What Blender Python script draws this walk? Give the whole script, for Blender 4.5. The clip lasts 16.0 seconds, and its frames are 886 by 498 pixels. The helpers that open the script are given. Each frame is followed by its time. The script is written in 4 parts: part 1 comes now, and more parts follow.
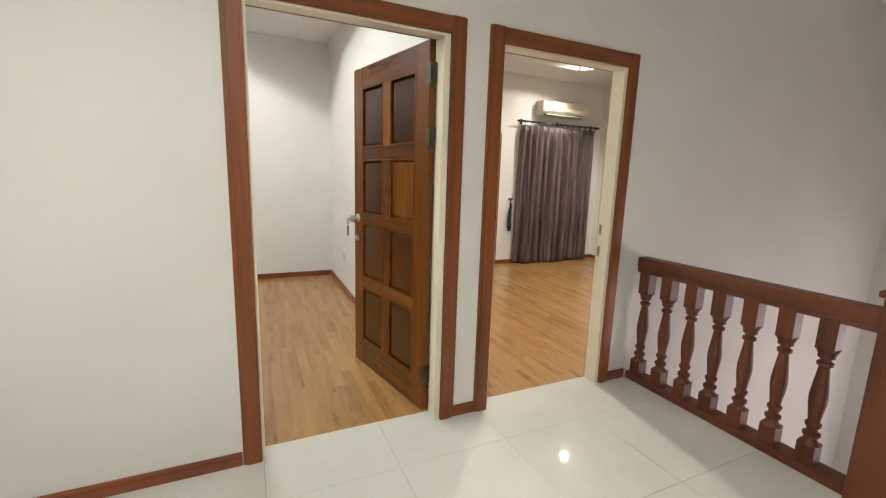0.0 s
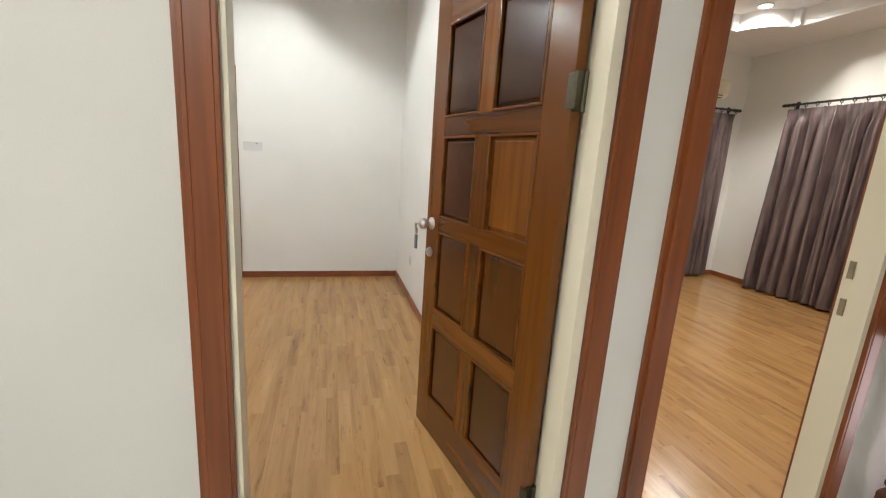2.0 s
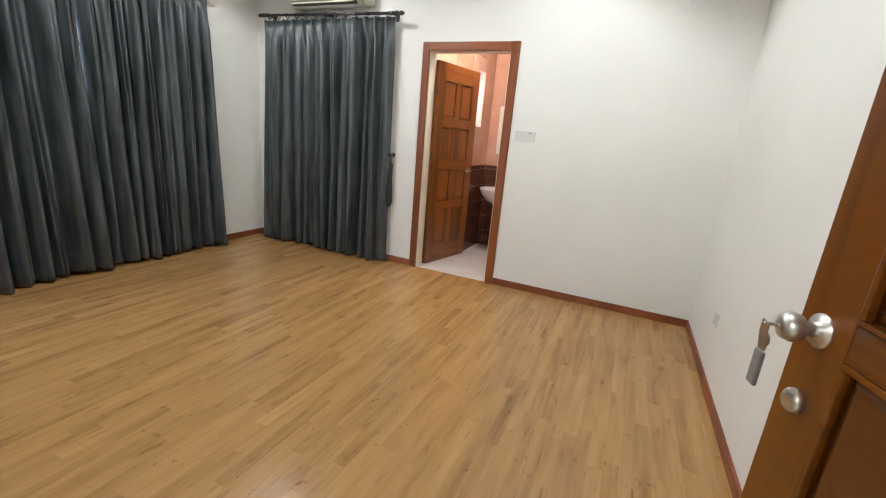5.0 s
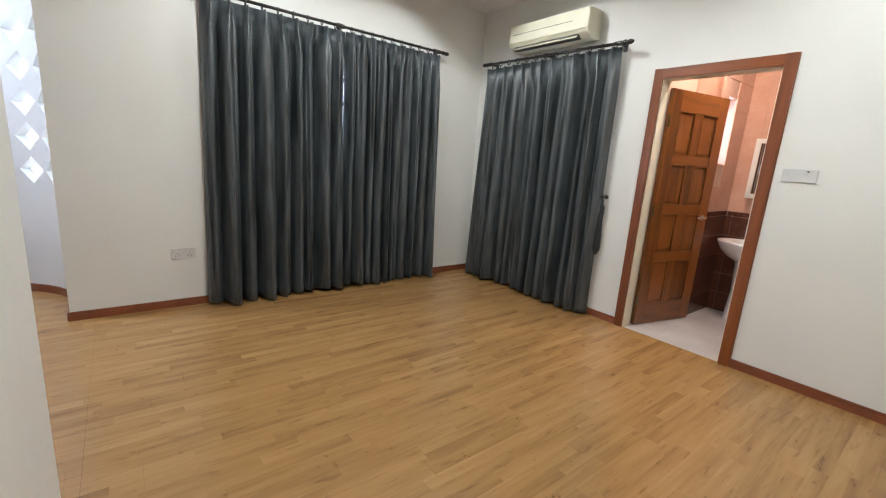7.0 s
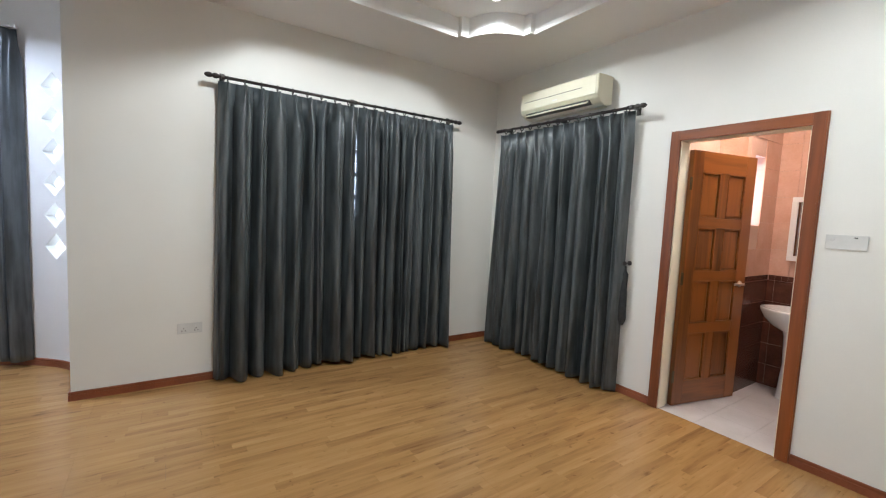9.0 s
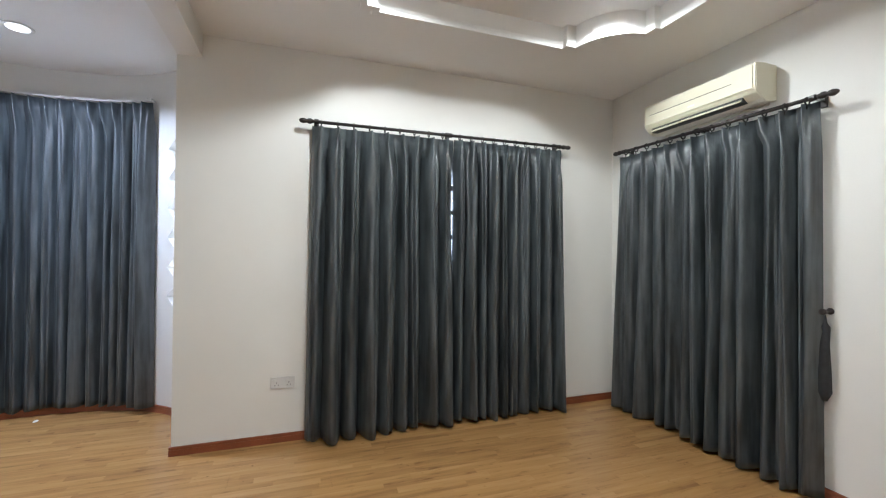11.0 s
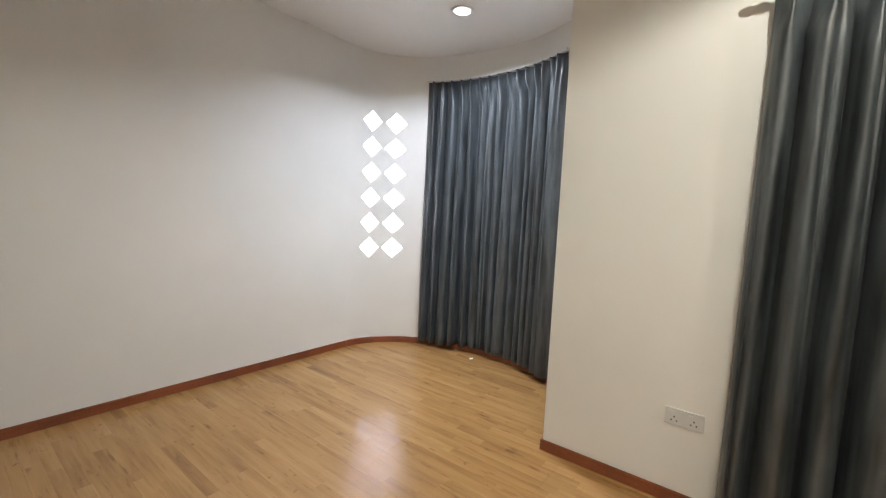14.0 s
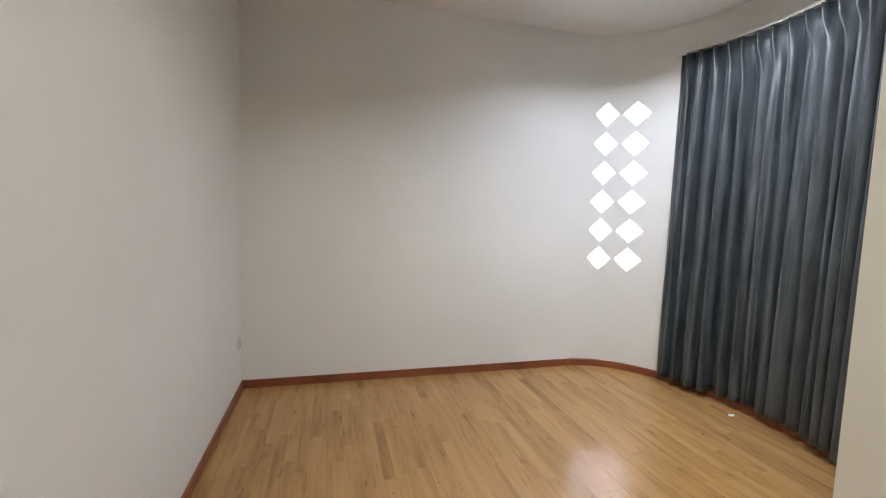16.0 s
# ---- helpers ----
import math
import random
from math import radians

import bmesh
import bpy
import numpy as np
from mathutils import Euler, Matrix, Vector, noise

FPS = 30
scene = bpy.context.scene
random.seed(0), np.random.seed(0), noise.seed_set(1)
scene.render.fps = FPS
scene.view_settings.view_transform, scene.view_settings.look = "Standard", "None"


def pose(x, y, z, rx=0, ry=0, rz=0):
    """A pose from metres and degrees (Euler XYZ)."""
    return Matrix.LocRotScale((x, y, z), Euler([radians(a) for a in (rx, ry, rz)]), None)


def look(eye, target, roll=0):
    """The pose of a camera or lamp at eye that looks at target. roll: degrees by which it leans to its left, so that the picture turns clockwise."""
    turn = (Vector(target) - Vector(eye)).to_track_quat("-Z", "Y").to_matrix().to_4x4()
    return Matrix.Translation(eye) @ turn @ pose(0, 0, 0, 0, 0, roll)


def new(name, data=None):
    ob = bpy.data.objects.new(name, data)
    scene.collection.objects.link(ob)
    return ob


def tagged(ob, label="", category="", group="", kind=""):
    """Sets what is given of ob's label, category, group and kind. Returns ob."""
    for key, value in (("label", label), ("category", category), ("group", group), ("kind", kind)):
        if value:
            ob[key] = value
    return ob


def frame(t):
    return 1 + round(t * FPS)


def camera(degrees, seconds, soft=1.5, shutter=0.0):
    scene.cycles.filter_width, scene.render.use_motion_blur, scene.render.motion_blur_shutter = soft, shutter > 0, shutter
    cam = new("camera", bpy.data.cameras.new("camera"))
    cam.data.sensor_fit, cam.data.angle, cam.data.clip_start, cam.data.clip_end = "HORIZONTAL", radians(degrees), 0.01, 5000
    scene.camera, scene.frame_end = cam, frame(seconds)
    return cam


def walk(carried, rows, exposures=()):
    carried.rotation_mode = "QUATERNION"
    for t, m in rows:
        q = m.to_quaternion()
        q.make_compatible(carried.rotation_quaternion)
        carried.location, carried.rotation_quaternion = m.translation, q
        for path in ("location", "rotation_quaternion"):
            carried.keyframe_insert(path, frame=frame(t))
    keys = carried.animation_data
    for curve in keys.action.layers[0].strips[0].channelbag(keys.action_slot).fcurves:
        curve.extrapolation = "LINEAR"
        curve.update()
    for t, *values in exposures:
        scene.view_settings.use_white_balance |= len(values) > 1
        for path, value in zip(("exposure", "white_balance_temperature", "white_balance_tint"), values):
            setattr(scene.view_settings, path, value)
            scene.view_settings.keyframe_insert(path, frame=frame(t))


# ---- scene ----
cam = camera(93.7, 16.0, 1.2)
PATH = [
    (0, (-0.008, -2.12, 1.389), (0.821, -0.331, 1.051), 1.8),
    (0.5, (0.013, -1.862, 1.398), (0.807, -0.061, 1.047), 2.0),
    (1, (0.089, -1.6, 1.385), (0.817, 0.225, 1.015), 2.4),
    (1.5, (0.154, -1.337, 1.389), (0.796, 0.516, 0.998), 2.8),
    (2, (0.21, -1.104, 1.378), (0.733, 0.783, 0.97), 3.8),
    (2.5, (0.265, -0.869, 1.369), (0.632, 1.049, 0.933), 4.8),
    (3, (0.321, -0.645, 1.354), (0.507, 1.294, 0.9), 5.5),
    (5.5, (0.337, 0.046, 1.355), (-0.66, 1.698, 0.828), 4.6),
    (6, (0.273, 0.114, 1.355), (-0.941, 1.619, 0.841), 4.3),
    (6.5, (0.199, 0.131, 1.307), (-1.204, 1.48, 0.845), 4.0),
    (7, (0.172, 0.201, 1.352), (-1.359, 1.418, 0.936), 4.1),
    (7.5, (0.17, 0.256, 1.366), (-1.424, 1.421, 1.047), 4.1),
    (8, (0.184, 0.316, 1.427), (-1.432, 1.471, 1.197), 3.5),
    (10.5, (-0.179, 0.626, 1.478), (-1.951, 1.552, 1.493), -0.0),
    (11, (-0.325, 0.692, 1.46), (-2.214, 1.351, 1.479), 0.5),
    (11.5, (-0.497, 0.73, 1.447), (-2.471, 1.049, 1.419), 1.1),
    (12, (-0.665, 0.758, 1.455), (-2.663, 0.726, 1.365), 1.6),
    (12.5, (-0.831, 0.777, 1.456), (-2.796, 0.421, 1.334), 2.0),
    (13, (-1.003, 0.807, 1.459), (-2.883, 0.143, 1.311), 2.6),
    (13.5, (-1.187, 0.85, 1.474), (-2.93, -0.116, 1.303), 2.6),
    (14, (-1.382, 0.85, 1.421), (-2.953, -0.378, 1.26), 2.7),
    (14.5, (-1.516, 0.801, 1.418), (-2.888, -0.645, 1.249), 2.6),
    (15, (-1.6, 0.767, 1.352), (-2.749, -0.863, 1.208), 2.5),
    (15.5, (-1.788, 0.803, 1.413), (-2.648, -0.994, 1.234), 2.4),
    (16, (-1.929, 0.886, 1.409), (-2.455, -1.037, 1.242), 1.9),
]
# seconds, stops, kelvin, tint
EXPOSURES = [(0.0, -0.05, 6750, 10), (2.0, -0.02, 6550, 10), (3.0, 0.05, 6350, 10), (5.5, 0.0, 6400, 10), (8.0, -0.12, 6300, 10), (10.5, 0.0, 6100, 10),
             (12.5, 0.05, 6850, 10), (14.5, -0.05, 7250, 10), (16.0, -0.1, 7100, 10)]
walk(cam, [(t, look(*p)) for t, *p in PATH], EXPOSURES)

# ---- world and lights ----
world = bpy.data.worlds.new("world")
scene.world = world
world.use_nodes = True
wn = world.node_tree
sky = wn.nodes.new("ShaderNodeTexSky")
sky.sky_type = "NISHITA"
sky.sun_disc = False
sky.sun_elevation, sky.sun_rotation = radians(48), radians(200)
wn.nodes["Background"].inputs[1].default_value = 0.12
wn.links.new(sky.outputs[0], wn.nodes["Background"].inputs[0])

sun = new("sun", bpy.data.lights.new("sun", "SUN"))
sun.data.energy, sun.data.angle, sun.data.color = 2.5, radians(0.5), (1.0, 0.95, 0.88)
sun.matrix_world = pose(0, 0, 12, 42, 0, -20)


def lamp(x, y, z, watts, colour, size, rx=0.0, ry=0.0, rz=0.0, shape="DISK", size_y=0.1, spread=180.0):
    data = bpy.data.lights.new("lamp_light", "AREA")
    data.shape, data.size, data.energy, data.color = shape, size, watts, colour
    data.spread = radians(spread)
    if shape == "RECTANGLE":
        data.size_y = size_y
    ob = new("lamp_light", data)
    ob.matrix_world = pose(x, y, z, rx, ry, rz)
    return ob


def bulb(x, y, z, watts, colour, radius=0.035, cone=172.0, fade=0.75):
    """A reflector bulb that sits just proud of the ceiling and shines down and sideways."""
    data = bpy.data.lights.new("bulb_light", "SPOT")
    data.energy, data.color, data.shadow_soft_size = watts, colour, radius
    data.spot_size, data.spot_blend = radians(cone), fade
    ob = new("bulb_light", data)
    ob.location = (x, y, z)
    return ob


WARM = (1.0, 0.965, 0.9)
NEUTRAL = (0.96, 1.0, 0.985)
COOL = (0.68, 0.78, 1.0)
ROOM_A_SPOTS = [(-2.55, 2.62), (-0.22, 2.62), (-2.55, 1.14), (-0.22, 1.14)]
# the lamp at (4.6, 1.1) is added, unseen, to even out bedroom B
ROOM_B_SPOTS = [(4.6, 2.7), (4.6, 1.1), (2.3, 1.1)]
# one lamp added out of view to brighten the landing
LANDING_FILL = [(-0.75, -2.4)]
TRAY_TOP, CEIL = 3.21, 3.04
for sx, sy in ROOM_A_SPOTS:
    bulb(sx, sy, TRAY_TOP - 0.055, 68 if sy > 2 else (80 if sx < -1 else 84), NEUTRAL, 0.035, 172.0, 0.62 if sy > 2 else 0.48)
for (sx, sy), watts in zip(ROOM_B_SPOTS, (150, 90, 165)):
    bulb(sx, sy, TRAY_TOP - 0.055, watts, WARM, 0.035, 172.0, 0.85)
for sx, sy in LANDING_FILL:
    bulb(sx, sy, CEIL - 0.055, 208, (0.98, 0.98, 0.92))
lamp(-4.165, -1.24, 3.07 - 0.014, 50, COOL, 0.12, spread=145)
lamp(-1.2, 4.25, 2.66, 22, (1.0, 0.8, 0.66), 0.25)
# added pinkish lamp, out of view, that brightens the stairwell wall
lamp(5.96, -2.4, -0.7, 46, (1.0, 0.84, 0.87), 1.6, 0, 90, -38, "RECTANGLE", 1.4)


# ---- materials ----
def nodes_of(name):
    m = bpy.data.materials.new(name)
    m.use_nodes = True
    return m, m.node_tree.nodes, m.node_tree.links, m.node_tree.nodes["Principled BSDF"]


def mottled(name, low, high, rough=0.5, scale=3.0, fine=60.0, bump=0.02, metallic=0.0, spec=0.5, stretch=(1, 1, 1), coat=0.0, sheen=0.0):
    """A paint, metal or stone with coarse and fine variation and a slight relief."""
    m, n, l, b = nodes_of(name)
    geo = n.new("ShaderNodeNewGeometry")
    mapping = n.new("ShaderNodeMapping")
    mapping.inputs["Scale"].default_value = stretch
    l.new(geo.outputs["Position"], mapping.inputs[0])
    coarse, grain = n.new("ShaderNodeTexNoise"), n.new("ShaderNodeTexNoise")
    coarse.inputs["Scale"].default_value, coarse.inputs["Detail"].default_value = scale, 4
    grain.inputs["Scale"].default_value, grain.inputs["Detail"].default_value = fine, 3
    for t in (coarse, grain):
        l.new(mapping.outputs[0], t.inputs["Vector"])
    add = n.new("ShaderNodeMath")
    add.operation = "MULTIPLY_ADD"
    add.inputs[1].default_value = 0.35
    l.new(grain.outputs[0], add.inputs[0])
    l.new(coarse.outputs[0], add.inputs[2])
    ramp = n.new("ShaderNodeValToRGB")
    ramp.color_ramp.elements[0].position, ramp.color_ramp.elements[1].position = 0.45, 0.9
    ramp.color_ramp.elements[0].color, ramp.color_ramp.elements[1].color = (*low, 1), (*high, 1)
    l.new(add.outputs[0], ramp.inputs[0])
    l.new(ramp.outputs[0], b.inputs["Base Color"])
    bm_node = n.new("ShaderNodeBump")
    bm_node.inputs["Strength"].default_value, bm_node.inputs["Distance"].default_value = min(1.0, bump * 10), 0.002
    l.new(grain.outputs[0], bm_node.inputs["Height"])
    l.new(bm_node.outputs[0], b.inputs["Normal"])
    b.inputs["Roughness"].default_value = rough
    b.inputs["Metallic"].default_value = metallic
    b.inputs["Specular IOR Level"].default_value = spec
    b.inputs["Coat Weight"].default_value = coat
    b.inputs["Coat Roughness"].default_value = 0.12
    b.inputs["Sheen Weight"].default_value = sheen
    return m


def timber(name, dark, light, axis="Z", rough=0.35, coat=0.3, per_piece=0.35):
    """Varnished timber with the grain along one axis of the object itself."""
    m, n, l, b = nodes_of(name)
    tc, info = n.new("ShaderNodeTexCoord"), n.new("ShaderNodeObjectInfo")
    mapping = n.new("ShaderNodeMapping")
    mapping.inputs["Scale"].default_value = {"X": (1.2, 22, 22), "Y": (22, 1.2, 22), "Z": (22, 22, 1.2)}[axis]
    shift = n.new("ShaderNodeVectorMath")
    shift.operation = "ADD"
    far = n.new("ShaderNodeMath")
    far.operation = "MULTIPLY"
    far.inputs[1].default_value = 37.0
    l.new(info.outputs["Random"], far.inputs[0])
    l.new(tc.outputs["Object"], mapping.inputs[0])
    l.new(mapping.outputs[0], shift.inputs[0])
    l.new(far.outputs[0], shift.inputs[1])
    grain, figure = n.new("ShaderNodeTexNoise"), n.new("ShaderNodeTexNoise")
    grain.inputs["Scale"].default_value, grain.inputs["Detail"].default_value = 2.2, 6
    figure.inputs["Scale"].default_value, figure.inputs["Detail"].default_value = 0.35, 2
    figure.inputs["Distortion"].default_value = 1.5
    for t in (grain, figure):
        l.new(shift.outputs[0], t.inputs["Vector"])
    mix = n.new("ShaderNodeMath")
    mix.operation = "MULTIPLY_ADD"
    mix.inputs[1].default_value = 0.5
    l.new(grain.outputs[0], mix.inputs[0])
    l.new(figure.outputs[0], mix.inputs[2])
    tone = n.new("ShaderNodeMath")
    tone.operation = "MULTIPLY_ADD"
    tone.inputs[1].default_value = per_piece
    l.new(info.outputs["Random"], tone.inputs[0])
    l.new(mix.outputs[0], tone.inputs[2])
    ramp = n.new("ShaderNodeValToRGB")
    ramp.color_ramp.elements[0].position, ramp.color_ramp.elements[1].position = 0.5, 1.15
    ramp.color_ramp.elements[1].position = 1.0
    ramp.color_ramp.elements[0].color, ramp.color_ramp.elements[1].color = (*dark, 1), (*light, 1)
    l.new(tone.outputs[0], ramp.inputs[0])
    l.new(ramp.outputs[0], b.inputs["Base Color"])
    bump = n.new("ShaderNodeBump")
    bump.inputs["Strength"].default_value, bump.inputs["Distance"].default_value = 0.12, 0.0008
    l.new(grain.outputs[0], bump.inputs["Height"])
    l.new(bump.outputs[0], b.inputs["Normal"])
    b.inputs["Roughness"].default_value = rough
    b.inputs["Coat Weight"].default_value = coat
    b.inputs["Coat Roughness"].default_value = 0.15
    return m


def laminate(name):
    """Oak laminate in narrow strips that run along y, with soft grain, cloudy patches and small dark flecks."""
    m, n, l, b = nodes_of(name)
    geo = n.new("ShaderNodeNewGeometry")
    xyz = n.new("ShaderNodeSeparateXYZ")
    l.new(geo.outputs["Position"], xyz.inputs[0])

    def calc(op, a, c, third=None):
        k = n.new("ShaderNodeMath")
        k.operation = op
        for i, v in enumerate((a, c, third)):
            if v is None:
                continue
            if isinstance(v, (int, float)):
                k.inputs[i].default_value = v
            else:
                l.new(v, k.inputs[i])
        return k.outputs[0]

    def field(sx, sy, offset, detail, rough):
        v, t = n.new("ShaderNodeCombineXYZ"), n.new("ShaderNodeTexNoise")
        l.new(calc("MULTIPLY", xyz.outputs[0], sx), v.inputs[0])
        l.new(calc("MULTIPLY", xyz.outputs[1], sy), v.inputs[1])
        if offset is not None:
            l.new(offset, v.inputs[2])
        t.inputs["Scale"].default_value, t.inputs["Detail"].default_value, t.inputs["Roughness"].default_value = 1.0, detail, rough
        l.new(v.outputs[0], t.inputs["Vector"])
        return t.outputs[0]

    strip = calc("FLOOR", calc("DIVIDE", xyz.outputs[0], 0.0652), 0)
    white = n.new("ShaderNodeTexWhiteNoise")
    white.noise_dimensions = "1D"
    l.new(strip, white.inputs["W"])
    along = calc("FLOOR", calc("ADD", calc("DIVIDE", xyz.outputs[1], 0.62), calc("MULTIPLY", white.outputs["Value"], 9.0)), 0)
    block = n.new("ShaderNodeTexWhiteNoise")
    block.noise_dimensions = "2D"
    pair = n.new("ShaderNodeCombineXYZ")
    l.new(strip, pair.inputs[0])
    l.new(along, pair.inputs[1])
    l.new(pair.outputs[0], block.inputs["Vector"])
    own = calc("MULTIPLY", block.outputs["Value"], 40.0)
    grain = field(52.0, 3.2, own, 4, 0.6)
    cloud = field(15.0, 1.5, own, 3, 0.5)
    fleck = field(34.0, 5.5, own, 3, 0.55)
    knot = field(26.0, 20.0, own, 2, 0.5)
    tone = calc("ADD", calc("MULTIPLY", grain, 0.24), calc("MULTIPLY", cloud, 0.5))
    tone = calc("ADD", tone, calc("MULTIPLY_ADD", block.outputs["Value"], 0.14, 0.175))
    dark = calc("MULTIPLY", calc("MAXIMUM", calc("SUBTRACT", fleck, 0.6), 0.0), 1.2)
    dark = calc("ADD", dark, calc("MULTIPLY", calc("MAXIMUM", calc("SUBTRACT", knot, 0.69), 0.0), 2.2))
    tone = calc("SUBTRACT", tone, dark)
    ramp = n.new("ShaderNodeValToRGB")
    ramp.color_ramp.elements[0].position, ramp.color_ramp.elements[1].position = 0.36, 0.88
    ramp.color_ramp.elements[0].color, ramp.color_ramp.elements[1].color = (*FLOOR_DARK, 1), (*FLOOR_LIGHT, 1)
    mid = ramp.color_ramp.elements.new(0.61)
    mid.color = (*FLOOR_MID, 1)
    l.new(tone, ramp.inputs[0])
    l.new(ramp.outputs[0], b.inputs["Base Color"])
    bump = n.new("ShaderNodeBump")
    bump.inputs["Strength"].default_value, bump.inputs["Distance"].default_value = 0.12, 0.0006
    l.new(grain, bump.inputs["Height"])
    l.new(bump.outputs[0], b.inputs["Normal"])
    l.new(calc("MULTIPLY_ADD", grain, 0.1, 0.185), b.inputs["Roughness"])
    return m


def satin(name, low, high):
    """Heavy satin curtain cloth: long soft streaks and small creases of sheen and fold shade put into the colour, and a
    fine weave.
    """
    m, n, l, b = nodes_of(name)
    geo = n.new("ShaderNodeNewGeometry")

    def streaks(scale, stretch, detail, rough=0.5):
        mp, t = n.new("ShaderNodeMapping"), n.new("ShaderNodeTexNoise")
        mp.inputs["Scale"].default_value = (1, 1, stretch)
        t.inputs["Scale"].default_value, t.inputs["Detail"].default_value, t.inputs["Roughness"].default_value = scale, detail, rough
        l.new(geo.outputs["Position"], mp.inputs[0])
        l.new(mp.outputs[0], t.inputs["Vector"])
        return t.outputs[0]
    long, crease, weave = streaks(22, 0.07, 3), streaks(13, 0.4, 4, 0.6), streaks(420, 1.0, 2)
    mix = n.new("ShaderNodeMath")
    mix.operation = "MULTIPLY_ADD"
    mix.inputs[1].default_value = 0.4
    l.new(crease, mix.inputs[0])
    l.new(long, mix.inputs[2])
    # dark to pale streaks paint fold shade and satin sheen into the base colour
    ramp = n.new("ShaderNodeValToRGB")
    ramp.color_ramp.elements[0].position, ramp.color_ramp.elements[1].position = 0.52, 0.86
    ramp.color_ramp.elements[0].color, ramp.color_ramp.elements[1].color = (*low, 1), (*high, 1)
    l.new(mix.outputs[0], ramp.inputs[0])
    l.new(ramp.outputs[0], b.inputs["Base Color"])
    prev = None
    for src, strength, dist in ((crease, 0.3, 0.012), (long, 0.12, 0.004), (weave, 0.15, 0.0006)):
        bump = n.new("ShaderNodeBump")
        bump.inputs["Strength"].default_value, bump.inputs["Distance"].default_value = strength, dist
        l.new(src, bump.inputs["Height"])
        if prev:
            l.new(prev, bump.inputs["Normal"])
        prev = bump.outputs[0]
    l.new(prev, b.inputs["Normal"])
    b.inputs["Roughness"].default_value = 0.43
    b.inputs["Specular IOR Level"].default_value = 0.8
    b.inputs["Sheen Weight"].default_value = 0.02
    return m


def glowing(name, colour, strength):
    m, n, l, b = nodes_of(name)
    b.inputs["Base Color"].default_value = (0.8, 0.8, 0.8, 1)
    b.inputs["Emission Color"].default_value = (*colour, 1)
    b.inputs["Emission Strength"].default_value = strength
    return m


def frosted(name, colour, clear=0.35):
    """Textured glass that lets light through and blurs what is behind."""
    m, n, l, b = nodes_of(name)
    out = n["Material Output"]
    tr, tl, mix = n.new("ShaderNodeBsdfTransparent"), n.new("ShaderNodeBsdfTranslucent"), n.new("ShaderNodeMixShader")
    gl, top = n.new("ShaderNodeBsdfGlossy"), n.new("ShaderNodeMixShader")
    tl.inputs[0].default_value = tr.inputs[0].default_value = (*colour, 1)
    gl.inputs["Roughness"].default_value = 0.15
    mix.inputs[0].default_value = 1 - clear
    top.inputs[0].default_value = 0.06
    l.new(tr.outputs[0], mix.inputs[1])
    l.new(tl.outputs[0], mix.inputs[2])
    l.new(mix.outputs[0], top.inputs[1])
    l.new(gl.outputs[0], top.inputs[2])
    l.new(top.outputs[0], out.inputs[0])
    return m


FLOOR_DARK, FLOOR_MID, FLOOR_LIGHT = (0.195, 0.1, 0.036), (0.375, 0.203, 0.074), (0.49, 0.286, 0.115)
M_WALL = mottled("wall_paint", (0.7, 0.692, 0.655), (0.76, 0.75, 0.715), 0.55, 1.3, 220, 0.03)
M_CEIL = mottled("ceiling_paint", (0.78, 0.775, 0.76), (0.82, 0.815, 0.8), 0.7, 1.1, 180, 0.02)
M_JAMB = mottled("cream_gloss_paint", (0.76, 0.71, 0.56), (0.81, 0.76, 0.61), 0.35, 2, 120, 0.02)
M_TRIM = timber("casing_timber", (0.1, 0.023, 0.005), (0.24, 0.063, 0.014), "Z", 0.38, 0.25, 0.2)
M_TRIMX = timber("casing_timber_x", (0.1, 0.023, 0.005), (0.24, 0.063, 0.014), "X", 0.38, 0.25, 0.2)
M_BASE = mottled("baseboard_timber", (0.17, 0.045, 0.018), (0.28, 0.08, 0.032), 0.4, 4, 70, 0.03, coat=0.15)
M_LEAF = timber("door_timber", (0.034, 0.0095, 0.0012), (0.15, 0.044, 0.003), "Z", 0.27, 0.28, 0.3)
M_LEAFX = timber("door_timber_x", (0.034, 0.0095, 0.0012), (0.15, 0.044, 0.003), "X", 0.27, 0.28, 0.25)
M_PANEL = timber("door_panel_timber", (0.016, 0.0048, 0.0013), (0.085, 0.024, 0.003), "Z", 0.25, 0.35, 0.42)
# lighter copies of the door timber, with the light that single pieces catch painted in
M_LIT_HONEY = timber("lit_honey_timber", (0.1, 0.031, 0.0035), (0.24, 0.08, 0.009), "Z", 0.22, 0.5, 0.2)
M_LIT_AMBER = timber("lit_amber_timber", (0.065, 0.019, 0.0025), (0.17, 0.053, 0.006), "Z", 0.24, 0.5, 0.2)
M_LIT_AMBERX = timber("lit_amber_timber_x", (0.07, 0.021, 0.003), (0.18, 0.056, 0.0065), "X", 0.24, 0.5, 0.2)
M_LEAF2 = timber("bath_door_timber", (0.07, 0.02, 0.004), (0.25, 0.082, 0.015), "Z", 0.3, 0.5, 0.3)
M_LEAF2X = timber("bath_door_timber_x", (0.07, 0.02, 0.004), (0.25, 0.082, 0.015), "X", 0.3, 0.5, 0.3)
M_RAIL = timber("rail_timber", (0.055, 0.014, 0.006), (0.15, 0.04, 0.014), "Z", 0.5, 0.08, 0.2)
M_RAILY = timber("rail_timber_y", (0.055, 0.014, 0.006), (0.15, 0.04, 0.014), "Y", 0.45, 0.12, 0.2)
M_FLOOR = laminate("oak_laminate")
M_TILE = mottled("porcelain_tile", (0.62, 0.62, 0.57), (0.68, 0.68, 0.63), 0.035, 2.5, 40, 0.0, spec=0.6)
